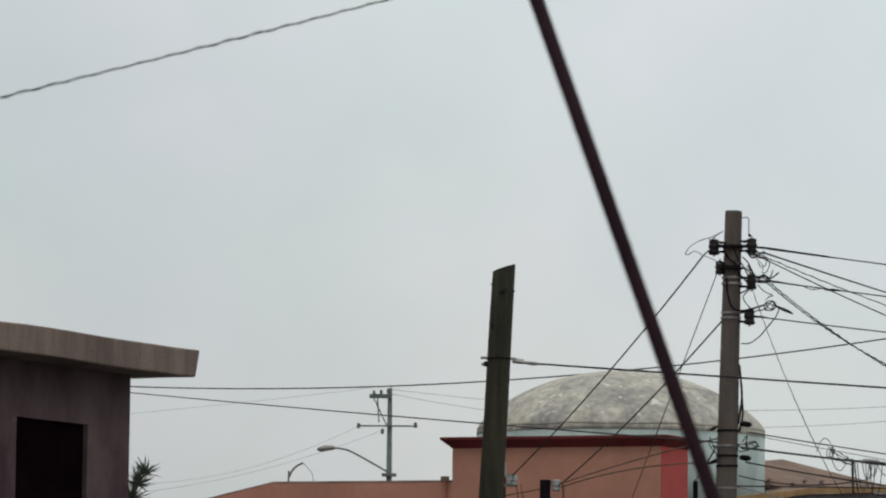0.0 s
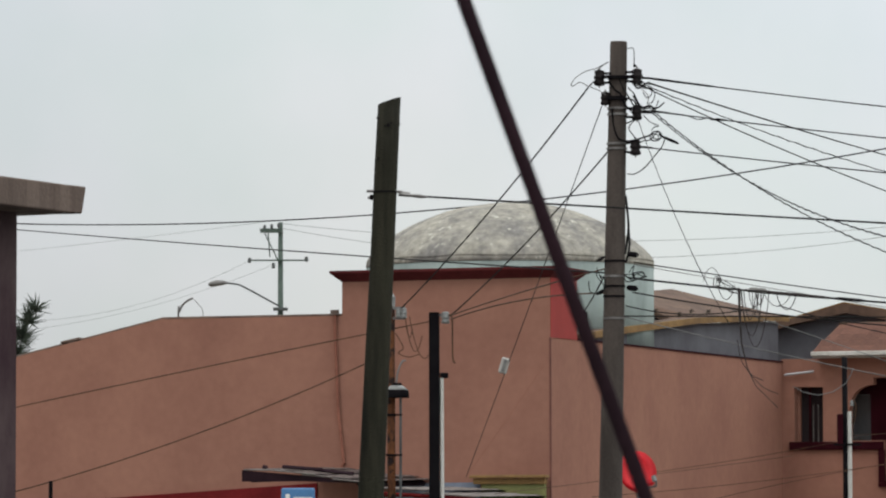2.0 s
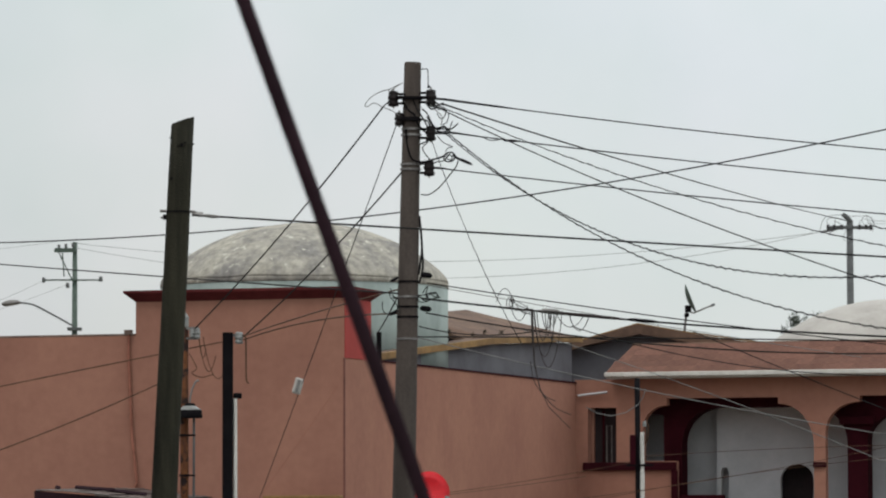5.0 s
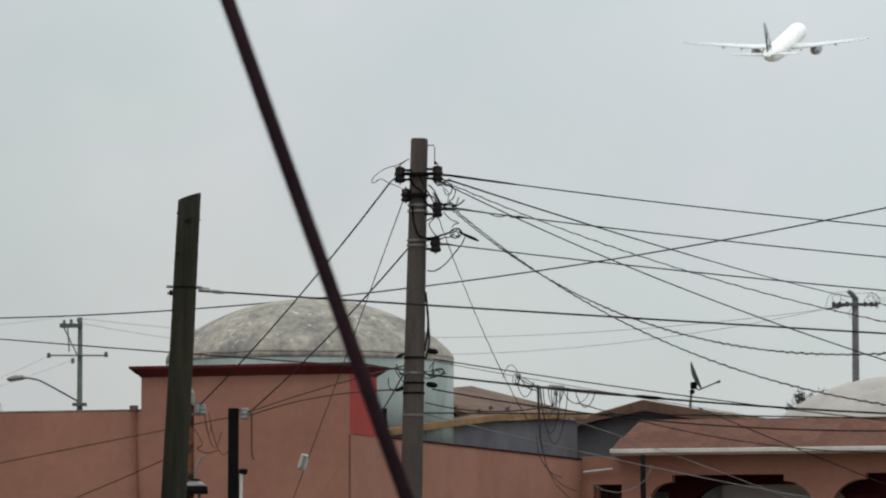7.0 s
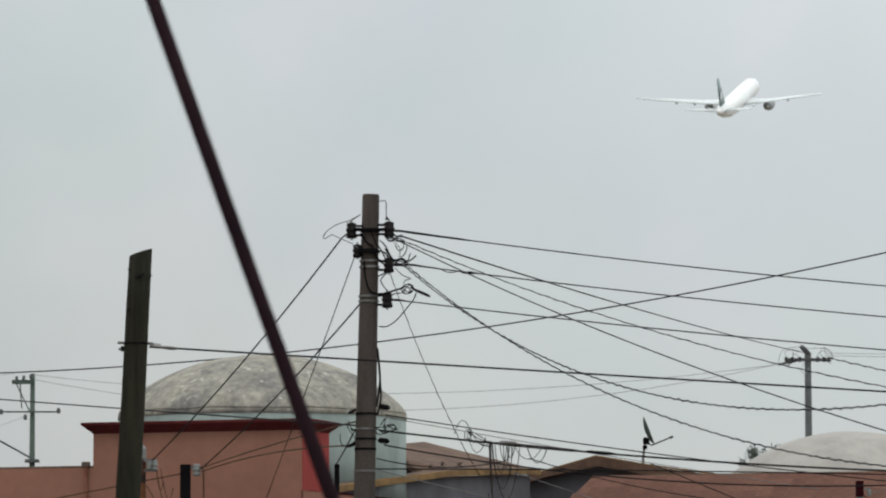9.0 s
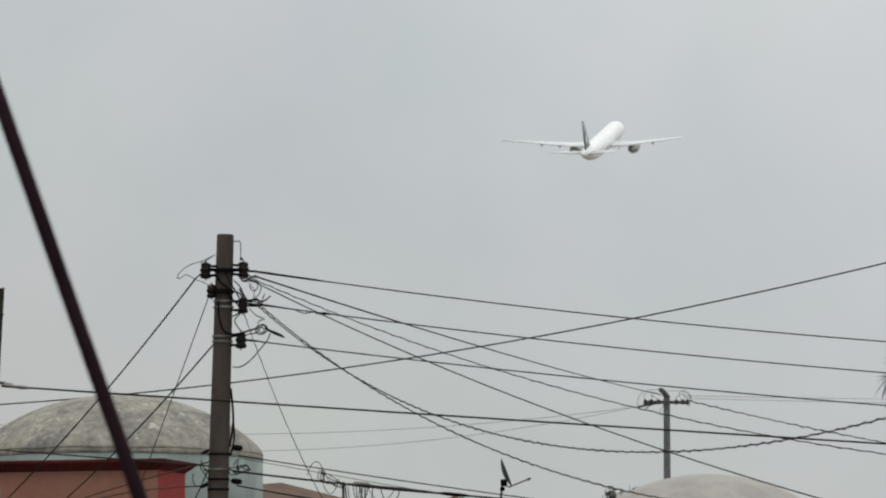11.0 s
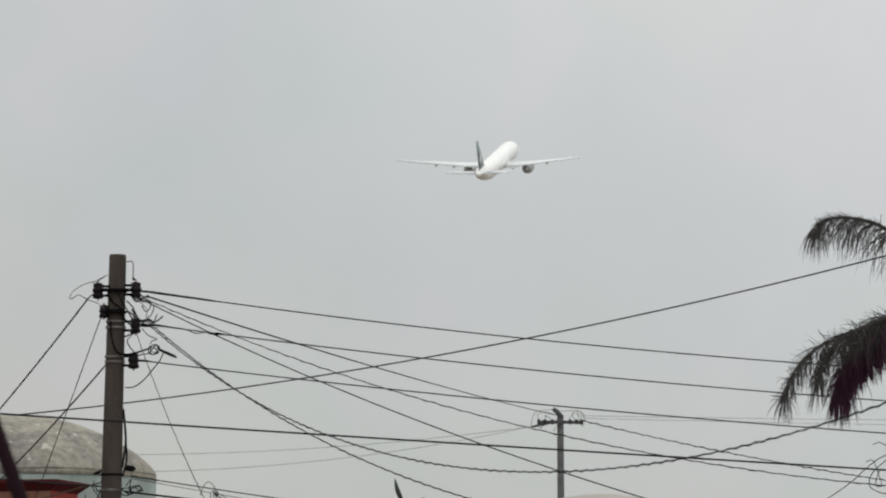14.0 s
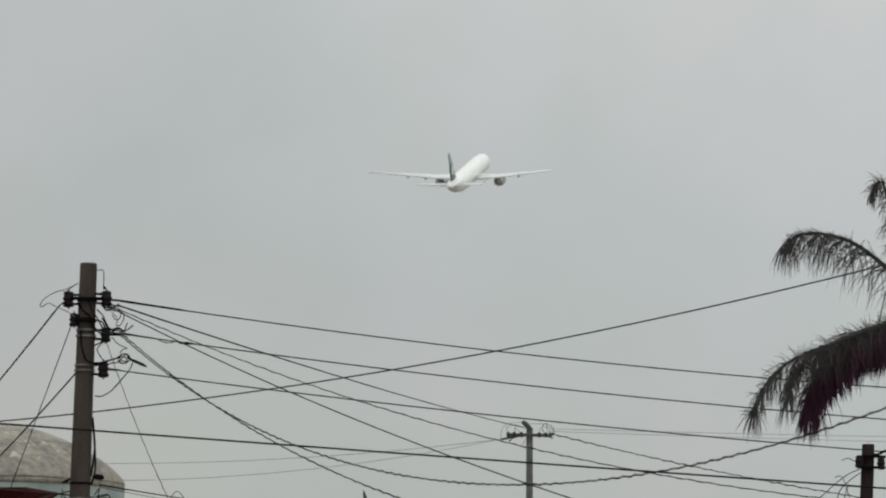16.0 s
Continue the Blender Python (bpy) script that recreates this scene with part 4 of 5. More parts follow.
for x, z in ((-0.88, 8.65), (-0.20, 8.50), (0.74, 8.68)):
    insulator(street, x, -0.08, z, 0.8, GREYPOLE)
part("brace", strip((-0.46, -0.09, 9.45), (-0.02, -0.09, 8.55), 0.03, 0.02), GREENPOLE, street)
part("brace", strip((-0.35, -0.09, 9.45), (-0.30, -0.09, 8.75), 0.03, 0.02), GREENPOLE, street)
la = part("lamp_arm", sweep(smooth([(-0.05, -0.1, 7.35), (-0.5, -0.1, 7.60), (-1.0, -0.1, 7.87), (-1.25, -0.1, 7.97), (-1.6, -0.1, 8.01)], 4), 0.026, 8), GREYPOLE, street, "", True)
part("lamp_head", sweep([(-1.52, -0.1, 8.01), (-1.62, -0.1, 8.015), (-1.82, -0.1, 8.0), (-1.98, -0.1, 7.97), (-2.06, -0.1, 7.965)], [0.035, 0.07, 0.09, 0.075, 0.03], 10), STEEL, la, "", True)
part("collar", box(-0.20, 0.20, -0.2, 0.2, 7.22, 7.30), GREYPOLE, street)

hook = thing("antenna_mast", CORNER @ pose(-7.03, 0.5, 2.6), "thin bent metal rod on the roof edge", "antenna")
part("rod", sweep(smooth([(0, 0, 0), (0, 0, 2.30), (0.02, 0, 2.40), (0.07, 0, 2.50), (0.16, 0, 2.58), (0.27, 0, 2.63)]), 0.018, 6), STEEL, hook)
part("stay_wire", sweep(smooth([(0.27, 0, 2.63), (0.38, 0, 2.52), (0.47, 0, 2.35), (0.49, 0, 1.6)]), 0.006, 5), STEEL, hook)

yard_mast = thing("service_mast", pose(9.24, 62.0, 0), "dark service mast with a small side bracket", "mast")
part("shaft", sweep([(0.0, 0, -0.2), (0.0, 0, 4.0)], 0.044, 12), GREYPOLE, yard_mast, "", True)
part("cap", box(-0.055, 0.055, -0.055, 0.055, 4.0, 4.235, 0.012), MAROON, yard_mast, "dark red mast head")
part("bracket", box(0.045, 0.17, -0.03, 0.02, 4.10, 4.13), STEEL, yard_mast)
insulator(yard_mast, 0.14, -0.02, 4.06, 0.5, PALEINS)
part("drop_wire", sweep(smooth([(0.15, -0.03, 4.06), (0.28, -0.03, 4.08), (0.42, -0.03, 4.14), (0.62, -0.03, 4.22)], 4), 0.006, 5), PALECABLE, yard_mast)
part("drip_loop", sweep(smooth([(0.05, -0.04, 4.02), (0.12, -0.04, 3.96), (0.10, -0.04, 3.86), (0.05, -0.04, 3.80)], 5), 0.008, 5), RUST, yard_mast)

slab_bit = thing("coping_tile", CORNER @ pose(-8.88, 0.12, 4.475, 0, -11, 0), "loose grey coping tile on the sloping wall top", "tile")
part("tile", box(-0.18, 0.18, -0.10, 0.10, 0.02, 0.06, 0.01), SLAB, slab_bit)
part("mortar", box(-0.05, 0.12, -0.08, 0.08, -0.03, 0.02, 0.008), SLAB, slab_bit)

far_pole = thing("utility_pole", pose(14.965, 110.0, 0.19), "slim grey utility pole with a short crossarm", "utility pole", "utility poles")
part("shaft", sweep([(0, 0, -0.6), (0, 0, 9.45)], [0.12, 0.085], 14), GREYPOLE, far_pole, "", True)
part("crossarm", box(-0.62, 0.58, -0.10, -0.03, 9.22, 9.30), GREYPOLE, far_pole)
part("cap", sweep([(-0.20, -0.05, 9.62), (-0.10, -0.05, 9.54), (0.04, -0.05, 9.40)], [0.05, 0.07, 0.05], 8), GREYPOLE, far_pole)
part("brace", strip((-0.78, -0.08, 9.13), (-0.02, -0.08, 9.30), 0.05, 0.04), GREYPOLE, far_pole)
for pts in (((-0.80, 9.16), (-0.74, 9.42), (-0.58, 9.55), (-0.20, 9.60)), ((-0.55, 9.28), (-0.62, 9.45), (-0.40, 9.52), (-0.12, 9.44)), ((-0.05, 9.55), (0.35, 9.56), (0.58, 9.50), (0.64, 9.30)), ((0.20, 9.30), (0.30, 9.46), (0.48, 9.46), (0.56, 9.28)), ((-0.10, 9.20), (-0.20, 8.98), (-0.08, 8.90), (0.02, 9.06))):
    part("jumper_wire", sweep(smooth([(x, -0.12, z) for x, z in pts], 5), 0.008, 5), FARCABLE, far_pole)
for x in (-0.58, -0.42, -0.22, 0.25, 0.42, 0.55):
    insulator(far_pole, x, -0.06, 9.27, 0.7)
loops(far_pole, -0.35, -0.1, 9.32, 3, 0.3, 31)
loops(far_pole, 0.35, -0.1, 9.36, 3, 0.28, 33)

last_pole = thing("utility_pole", pose(11.05, 50.0, 0.19), "dark tarred utility pole with side insulators", "utility pole", "utility poles")
part("shaft", sweep([(-0.08, 0, -0.5), (-0.04, 0, 3.0), (0.03, 0, 4.91), (0.03, 0, 4.93)], [0.10, 0.085, 0.076, 0.068], 20), DARKPOLE, last_pole, "", True)
part("crossarm", box(-0.12, 0.22, -0.12, -0.06, 4.63, 4.66), BLACK, last_pole)
part("crossarm", box(-0.12, 0.22, -0.12, -0.06, 4.76, 4.79), BLACK, last_pole)
insulator(last_pole, -0.105, -0.1, 4.71, 0.75)
insulator(last_pole, 0.165, -0.1, 4.69, 0.75)
part("stub_cable", sweep(smooth([(0.08, -0.05, 4.80), (0.15, -0.05, 4.81), (0.24, -0.05, 4.85), (0.5, -0.05, 4.90)], 4), 0.016, 6), BLACK, last_pole)
part("tie_wire", sweep(smooth([(-0.32, -0.1, 4.72), (-0.24, -0.1, 4.75), (-0.16, -0.1, 4.72), (-0.10, -0.1, 4.77)], 5), 0.005, 5), CABLE, last_pole)
part("loose_wire", sweep(smooth([(-0.10, -0.1, 4.62), (-0.25, -0.1, 4.55), (-0.42, -0.1, 4.42), (-0.60, -0.1, 4.26), (-0.95, -0.1, 4.02)], 5), 0.006, 5), CABLE, last_pole)
part("loose_wire", sweep(smooth([(-0.08, -0.1, 4.58), (-0.20, -0.1, 4.50), (-0.34, -0.1, 4.36), (-0.36, -0.1, 4.22), (-0.22, -0.1, 4.14), (-0.06, -0.1, 4.13)], 5), 0.006, 5), CABLE, last_pole)
loops(last_pole, -0.26, -0.1, 4.36, 3, 0.2, 41, r=0.005)

span_pole = thing("utility_pole", pose(13.3, 50.0, 0), "grey concrete utility pole holding the street lines", "utility pole", "utility poles")
part("shaft", sweep([(0, 0, -0.3), (0, 0, 6.4)], [0.15, 0.10], 20), CONCRETE, span_pole, "", True)

yard_pole = thing("utility_pole", pose(5.2, 18.0, 0.05), "plain grey utility pole holding the near cable", "utility pole", "utility poles")
part("shaft", sweep([(0, 0, -0.3), (0, 0, 7.1)], [0.14, 0.10], 20), CONCRETE, yard_pole, "", True)

# leaning guard tube of the near guy wire
guy = thing("guy_wire_guard", pose(1.157, 13.0, 0), "dark purple-brown guard tube of a leaning guy wire", "guy wire")
part("tube", sweep([(0, 0, 0.02), (-0.3591 * 3, 0, 3.0), (-0.3591 * 7.5, 0, 7.5)], 0.0235, 20), TUBE, guy, "", True)
part("anchor", turned([(0.10, -0.05), (0.10, 0.10), (0.04, 0.14), (0.0, 0.14)], 16), PAVE, guy)


# ---- overhead lines ----
def line(a, b, sag, r=0.009, mat=CABLE, twist=0.0, loose=1.5, label="thin dark overhead wire", steps=40, name="overhead_wire"):
    a, b = Vector(a), Vector(b)
    def at(u):
        return a.lerp(b, u) - Vector((0, 0, 4 * sag * u * (1 - u)))
    length = (b - a).length
    if not twist:
        bm = sweep([at(i / steps) for i in range(steps + 1)], r, 6)
    else:
        # a cable wound loosely round a straight messenger wire
        n = int(min(1500, length / twist * 9))
        turns = [(at(i / n), 2 * math.pi * length * i / n / twist) for i in range(n + 1)]
        bm = sweep([p for p, w in turns[::6]] + [b], r * 0.75, 5)
        sweep([p + loose * r * (1 + 0.35 * math.sin(0.13 * w)) * Vector((0, math.cos(w), math.sin(w))) for p, w in turns], r, 5, bm)
    ob = part(name, bm, mat)
    return tagged(ob, label, "wire", "overhead wires")
line((1.93, 50.0, 6.712), (13.25, 50.0, 5.722), 0.140, 0.0078)
line((1.87, 50.0, 6.327), (13.25, 50.0, 5.315), 0.112, 0.0078)
line((1.91, 50.0, 5.881), (13.24, 50.0, 4.919), 0.092, 0.0078)
line((2.01, 50.0, 6.643), (14.90, 110.0, 9.632), 0.087, 0.012)
line((1.96, 50.0, 6.622), (10.64, 40.0, 3.758), 0.519, 0.0055, twist=0.28, loose=0.9, label="twisted service cable on the street poles")
line((1.96, 50.0, 6.596), (8.41, 40.0, 3.195), 0.237, 0.0078)
line((2.01, 50.0, 6.348), (7.08, 32.0, 3.107), 0.861, 0.0066, twist=0.27, loose=0.85, label="twisted black service cable on the street poles")
line((2.01, 50.0, 6.318), (7.02, 26.0, 4.098), 1.320, 0.0066, twist=0.27, loose=0.85, label="sagging twisted black service cable on the street poles")
line((-11.51, 90.0, 7.747), (16.76, 68.5, 9.799), 1.194, 0.013)
line((-0.89, 46.0, 5.017), (12.20, 46.0, 4.251), 0.010, 0.0105)
line((-11.51, 90.0, 7.696), (1.48, 50.0, 4.381), 0.028, 0.010)
line((1.29, 50.0, 6.60), (-1.16, 60.0, 4.43), 0.099, 0.0105)
line((1.465, 50.0, 6.42), (-0.29, 70.5, 2.11), 0.03, 0.006)
line((1.52, 50.0, 5.83), (-0.45, 60.0, 4.33), 0.078, 0.0105)
line((-7.68, 62.0, 2.91), (-0.69, 60.0, 4.26), -0.021, 0.009, RUST)
line((-7.67, 62.0, 1.65), (-1.32, 60.0, 3.81), 0.186, 0.009, RUST)
line((-0.49, 60.0, 4.32), (1.48, 50.0, 4.43), -0.026, 0.009, RUST)
line((-0.45, 60.0, 4.28), (1.46, 50.0, 4.14), -0.089, 0.009, RUST)
line((-5.84, 120.0, 9.710), (14.37, 110.0, 9.361), 0.663, 0.0072, FARCABLE)
line((-5.84, 120.0, 9.580), (14.37, 110.0, 9.380), 1.072, 0.0072, FARCABLE)
line((-6.35, 120.0, 9.748), (-15.77, 120.0, 8.700), 0.048, 0.0048, FARCABLE)
line((-6.72, 120.0, 8.655), (-15.76, 120.0, 7.152), 0.791, 0.0048, FARCABLE)
line((-6.07, 120.0, 8.525), (-15.75, 120.0, 6.521), 0.490, 0.0048, FARCABLE)
line((15.50, 110.0, 9.63), (28.82, 110.0, 9.56), 0.028, 0.0065, FARCABLE)
line((15.50, 110.0, 9.56), (28.82, 110.0, 9.36), 0.008, 0.0065, FARCABLE)
line((15.50, 110.0, 9.51), (26.20, 100.0, 6.80), 0.218, 0.011, twist=0.42, label="twisted service cable on the street poles")
line((-6.00, 18.0, 3.266), (5.12, 22.5, 7.147), 0.186, 0.0040, twist=0.15, loose=1.0, label="near black twisted service cable on the street poles")
line((1.75, 50.0, 4.323), (11.00, 50.0, 3.796), 0.146, 0.012, label="thick black telephone cable on the street poles")
line((1.82, 50.0, 4.506), (11.00, 50.0, 3.424), 0.089, 0.007)
line((1.80, 50.0, 4.15), (11.00, 50.0, 3.94), 0.376, 0.009)
line((1.70, 50.0, 3.86), (11.00, 50.0, 2.23), 0.191, 0.006, PALECABLE, label="pale service cable on the street poles")
line((1.876, 50.0, 6.20), (2.945, 50.0, 3.773), 0.152, 0.0045, twist=0.16, label="twisted drop cable on the street poles")
line((1.82, 50.0, 4.48), (7.00, 50.0, 3.62), 0.02, 0.0045, PALECABLE, label="pale thin service cable on the street poles")
line((1.65, 50.0, 3.865), (11.00, 50.0, 3.721), -0.034, 0.008)
line((2.55, 62.0, 2.12), (5.34, 62.0, 2.58), 0.021, 0.0042, RUST)
line((1.55, 60.0, 1.75), (9.04, 60.0, 2.81), 0.139, 0.0042, RUST)
line((2.37, 62.1, 1.46), (9.04, 60.0, 2.61), -0.164, 0.0042, RUST)
line((-0.274, 69.6, 2.13), (0.998, 69.6, 3.94), 0.02, 0.0035, PIPE)
line((0.18, 61.0, 1.80), (4.84, 66.0, 2.40), 0.012, 0.0042, RUST)
line((2.96, 50.0, 3.95), (11.00, 50.0, 0.68), -0.177, 0.005, PALECABLE)
line((3.53, 50.0, 3.99), (11.00, 50.0, 4.00), 0.591, 0.006)
line((4.98, 50.0, 3.93), (11.00, 50.0, 1.62), 0.052, 0.006)
line((5.36, 62.0, 2.64), (9.34, 62.0, 2.81), -0.027, 0.0042, RUST)

# hardware hanging in the low cable run
drop = thing("cable_drop", pose(3.06, 49.95, 0.077), "black cable drop with loose coils under the telephone cable", "cable")
part("drop_tube", sweep([(0, 0, 4.12), (0.01, 0, 3.8), (0.03, 0, 3.45), (0.10, 0, 3.15)], [0.015, 0.015, 0.009, 0.006], 8), OLDCABLE, drop)
part("splice_case", sweep([(0.05, 0, 4.095), (0.12, 0, 4.088), (0.62, 0, 4.040), (0.98, 0, 4.007), (1.08, 0, 3.998)], [0.010, 0.020, 0.021, 0.018, 0.010], 8), OLDCABLE, drop)
part("tail", sweep([(0.10, 0, 3.15), (0.2, 0, 2.95), (0.45, 0, 2.7)], 0.005, 5), OLDCABLE, drop)
loops(drop, -0.15, 0, 4.13, 12, 0.16, 51, mat=OLDCABLE, r=0.005)
for x0, x1, zt, zb, r in ((0.03, 0.36, 4.10, 3.42, 0.007), (0.02, 0.28, 4.10, 3.55, 0.006), (0.06, 0.20, 4.08, 3.74, 0.007), (0.12, 0.24, 4.08, 3.88, 0.007), (0.16, 0.22, 4.08, 3.80, 0.007), (0.20, 0.30, 4.07, 3.92, 0.007), (0.22, 0.26, 4.07, 3.70, 0.006), (-0.25, -0.05, 4.16, 3.98, 0.006), (-0.42, -0.22, 4.20, 4.36, 0.006), (0.45, 0.68, 4.04, 3.86, 0.008), (0.30, 0.62, 4.06, 3.90, 0.006)):
    part("hanging_loop", sweep([(x0 + (x1 - x0) * k / 16, 0.01, zt - (zt - zb) * math.sin(math.pi * k / 16) ** 0.7) for k in range(17)], r * 0.75, 5), OLDCABLE, drop)
for k, (x, z0, z1, dx) in enumerate(((-0.02, 3.50, 3.02, 0.30), (0.04, 3.45, 2.86, 0.42))):
    part("tail", sweep(smooth([(x, 0, z0), (x + 0.15 * dx, 0, z0 - 0.5 * (z0 - z1)), (x + 0.55 * dx, 0, z0 - 0.85 * (z0 - z1)), (x + dx, 0, z1)], 5), 0.005, 5), OLDCABLE, drop)
part("pale_clamp", sweep([(0.10, -0.02, 4.09), (0.14, -0.02, 4.10), (0.30, -0.02, 4.09), (0.33, -0.02, 4.085)], [0.012, 0.024, 0.024, 0.012], 8), STEEL, drop, "pale grey cable clamp")
part("splice_sleeve", sweep([(1.15, 0, 3.992), (1.20, 0, 3.988), (1.42, 0, 3.969), (1.50, 0, 3.962)], [0.012, 0.020, 0.020, 0.012], 8), BLACK, drop)


def moss_tuft(x, z, seed):
    """A ball of wiry moss round a wire."""
    rnd = random.Random(seed)
    t = thing("moss_tuft", pose(x, 50.0, z), "small dry tuft of moss on a wire", "plant", "moss tufts")
    bm = bmesh.new()
    for _ in range(42):
        d = Vector((rnd.gauss(0, 1), rnd.gauss(0, 1), rnd.gauss(0.2, 1))).normalized() * rnd.uniform(0.025, 0.065)
        w = d.orthogonal().normalized() * 0.005
        bm.faces.new([bm.verts.new(p) for p in (w, -w, d)])
    part("strands", bm, MOSS, t)


for k, (x, z) in enumerate(((2.495, 3.92), (2.70, 3.915), (2.36, 3.885), (2.08, 3.93))):
    moss_tuft(x, z, 60 + k)
line((1.46, 50.0, 4.33), (1.725, 72.2, 4.95), 0.02, 0.010)
line((1.72, 50.0, 3.99), (3.25, 50.0, 3.96), 0.09, 0.007)

sleeve = thing("line_splice", pose(2.35, 50.0, 0), "dark splice sleeve on the upper line", "splice")
part("sleeve", sweep([(-0.40, 0, 6.709), (-0.25, 0, 6.689), (0.05, 0, 6.649), (0.37, 0, 6.607), (0.51, 0, 6.588)], [0.009, 0.015, 0.013, 0.012, 0.007], 8), BLACK, sleeve)

splice = thing("splice_box", pose(0.322, 62.6, 3.705), "small pale connector box on a hanging wire", "junction box")
bm = box(-0.065, 0.065, -0.05, 0.05, -0.12, 0.12, 0.025)
part("case", bm, PALEDOME, splice)
part("clamp", box(-0.02, 0.02, -0.065, -0.05, -0.09, 0.09), STEEL, splice)
splice.rotation_euler = (0, radians(16), 0)


# ---- palms and bushes ----
def frond(parent, path, seed, n=80, hang=0.5, mat=LEAF, whisker=0.2, wide=1.0, taper=0.45, each=5, y=0.0):
    """A feather leaf: an arching rib, clumps of thin drooping leaflets and short stiff ones above."""
    rnd = random.Random(seed)
    path = [Vector(p) if len(p) == 3 else Vector((p[0], y * i / len(path), p[1])) for i, p in enumerate(path)]
    rib = smooth(path, 8)
    up = Vector((0, 0, 1))
    verts, faces = [], []

    def blade(p, d, ln, droop, w):
        """A narrow ribbon that bends down from direction d."""
        base, seg, q = len(verts), ln / 4, p.copy()
        turn = rnd.uniform(-0.9, 0.9)
        for k in range(5):
            wv = (d.cross(Vector((turn, 1, 0))).normalized()) * w * (1.0, 1.15, 1.0, 0.7, 0.1)[k]
            verts.extend((q - wv, q + wv))
            d = (d + Vector((0, 0, -droop))).normalized()
            q = q + d * seg
        for k in range(4):
            faces.append((base + 2 * k, base + 2 * k + 1, base + 2 * k + 3, base + 2 * k + 2))

    for i in range(n):
        u = 0.10 + 0.90 * (i + rnd.random()) / n
        lean = Vector((rnd.gauss(0, 0.22), 0, rnd.gauss(0, 0.1)))
        size = rnd.uniform(0.75, 1.12)
        for _ in range(each):
            v = min(0.999, max(0.0, u + rnd.gauss(0, 0.006))) * (len(rib) - 1)
            k = int(v)
            p = rib[k].lerp(rib[min(k + 1, len(rib) - 1)], v - k)
            along = (rib[min(k + 2, len(rib) - 1)] - rib[max(k - 2, 0)]).normalized()
            side = along.cross(up).normalized() * rnd.choice((-1, 1))
            d = (side * rnd.uniform(0.15, 0.8) + along * rnd.uniform(0.1, 0.8) + up * rnd.uniform(-0.45, 0.35) + lean + Vector((rnd.gauss(0, 0.35), 0, 0))).normalized()
            blade(p, d, hang * (1 - taper * u) * size * rnd.uniform(0.75, 1.1), rnd.uniform(0.30, 0.95), rnd.uniform(0.0026, 0.0046) * wide)
        for _ in range(2):
            d = (along * rnd.uniform(0.2, 1.0) + up * rnd.uniform(0.2, 1.0) + side * rnd.gauss(0, 0.3) + lean).normalized()
            blade(p, d, whisker * rnd.uniform(0.4, 1.1), rnd.uniform(0.0, 0.45), rnd.uniform(0.002, 0.0034) * wide)
    bm = sweep(rib, [0.026 * (1 - 0.8 * i / len(rib)) + 0.004 for i in range(len(rib))], 5)
    bv = [bm.verts.new(p) for p in verts]
    for f in faces:
        bm.faces.new([bv[k] for k in f])
    me = bpy.data.meshes.new("frond")
    bm.to_mesh(me)
    bm.free()
    me.materials.append(mat)
    ob = new("frond", me)
    ob.parent = parent
    return ob


palm = thing("palm_tree", pose(10.85, 45.0, 0), "tall feather palm with dark drooping fronds", "palm tree")
part("trunk", sweep([(0.45, 0, -0.2), (0.3, 0, 2.0), (0.1, 0, 4.2), (0, 0, 5.8)], [0.24, 0.19, 0.17, 0.15], 16), BARK, palm, "", True)
part("crown_shaft", sweep([(0, 0, 5.7), (0, 0, 6.1), (0, 0, 6.4)], [0.15, 0.13, 0.04], 12), LEAF, palm)
frond(palm, ((0, 6.2), (-0.42, 6.52), (-0.77, 6.81), (-1.0, 6.96), (-1.19, 7.03), (-1.38, 7.06), (-1.57, 7.05), (-1.69, 7.00), (-1.75, 6.93)), 1, 62, 0.72, whisker=0.15, y=-0.05)
frond(palm, ((0, 6.12), (-0.45, 6.13), (-0.77, 6.05), (-1.01, 5.96), (-1.27, 5.85), (-1.52, 5.75), (-1.77, 5.62), (-1.96, 5.44), (-2.08, 5.22), (-2.13, 5.05)), 2, 84, 0.60, whisker=0.20, y=-0.1)
frond(palm, ((0, 6.05), (-0.45, 6.06), (-0.80, 5.97), (-1.06, 5.84), (-1.27, 5.66), (-1.41, 5.42), (-1.48, 5.14)), 3, 150, 0.66, DEADLEAF, whisker=0.26, wide=1.5, taper=0.35, each=9, y=0.15)
frond(palm, ((0, 6.0), (-0.45, 6.0), (-0.80, 5.90), (-1.02, 5.76), (-1.20, 5.60), (-1.36, 5.38)), 9, 130, 0.55, DEADLEAF, wide=1.5, each=9, y=0.1)
frond(palm, ((0, 6.1), (-0.6, 6.08), (-1.05, 5.93), (-1.42, 5.76), (-1.62, 5.60), (-1.74, 5.40), (-1.78, 5.20)), 12, 60, 0.58, y=-0.2)
frond(palm, ((-0.1, 6.2), (-0.45, 6.6), (-0.56, 7.0), (-0.60, 7.4), (-0.66, 7.64), (-0.74, 7.62), (-0.78, 7.5)), 4, 50, 0.34, y=0.1)
frond(palm, ((0.05, 0, 6.1), (1.2, 0.2, 6.9), (2.3, 0.2, 6.0)), 5, 50, 0.6)
frond(palm, ((0.05, 0, 6.0), (1.4, -0.2, 5.9), (2.3, -0.3, 4.9)), 6, 50, 0.6)
frond(palm, ((0, 0.1, 6.1), (0.2, 1.4, 6.8), (0.3, 2.6, 6.0)), 7, 50, 0.6)
frond(palm, ((0, -0.1, 6.1), (0.5, -1.3, 6.7), (0.8, -2.4, 5.8)), 8, 50, 0.6)

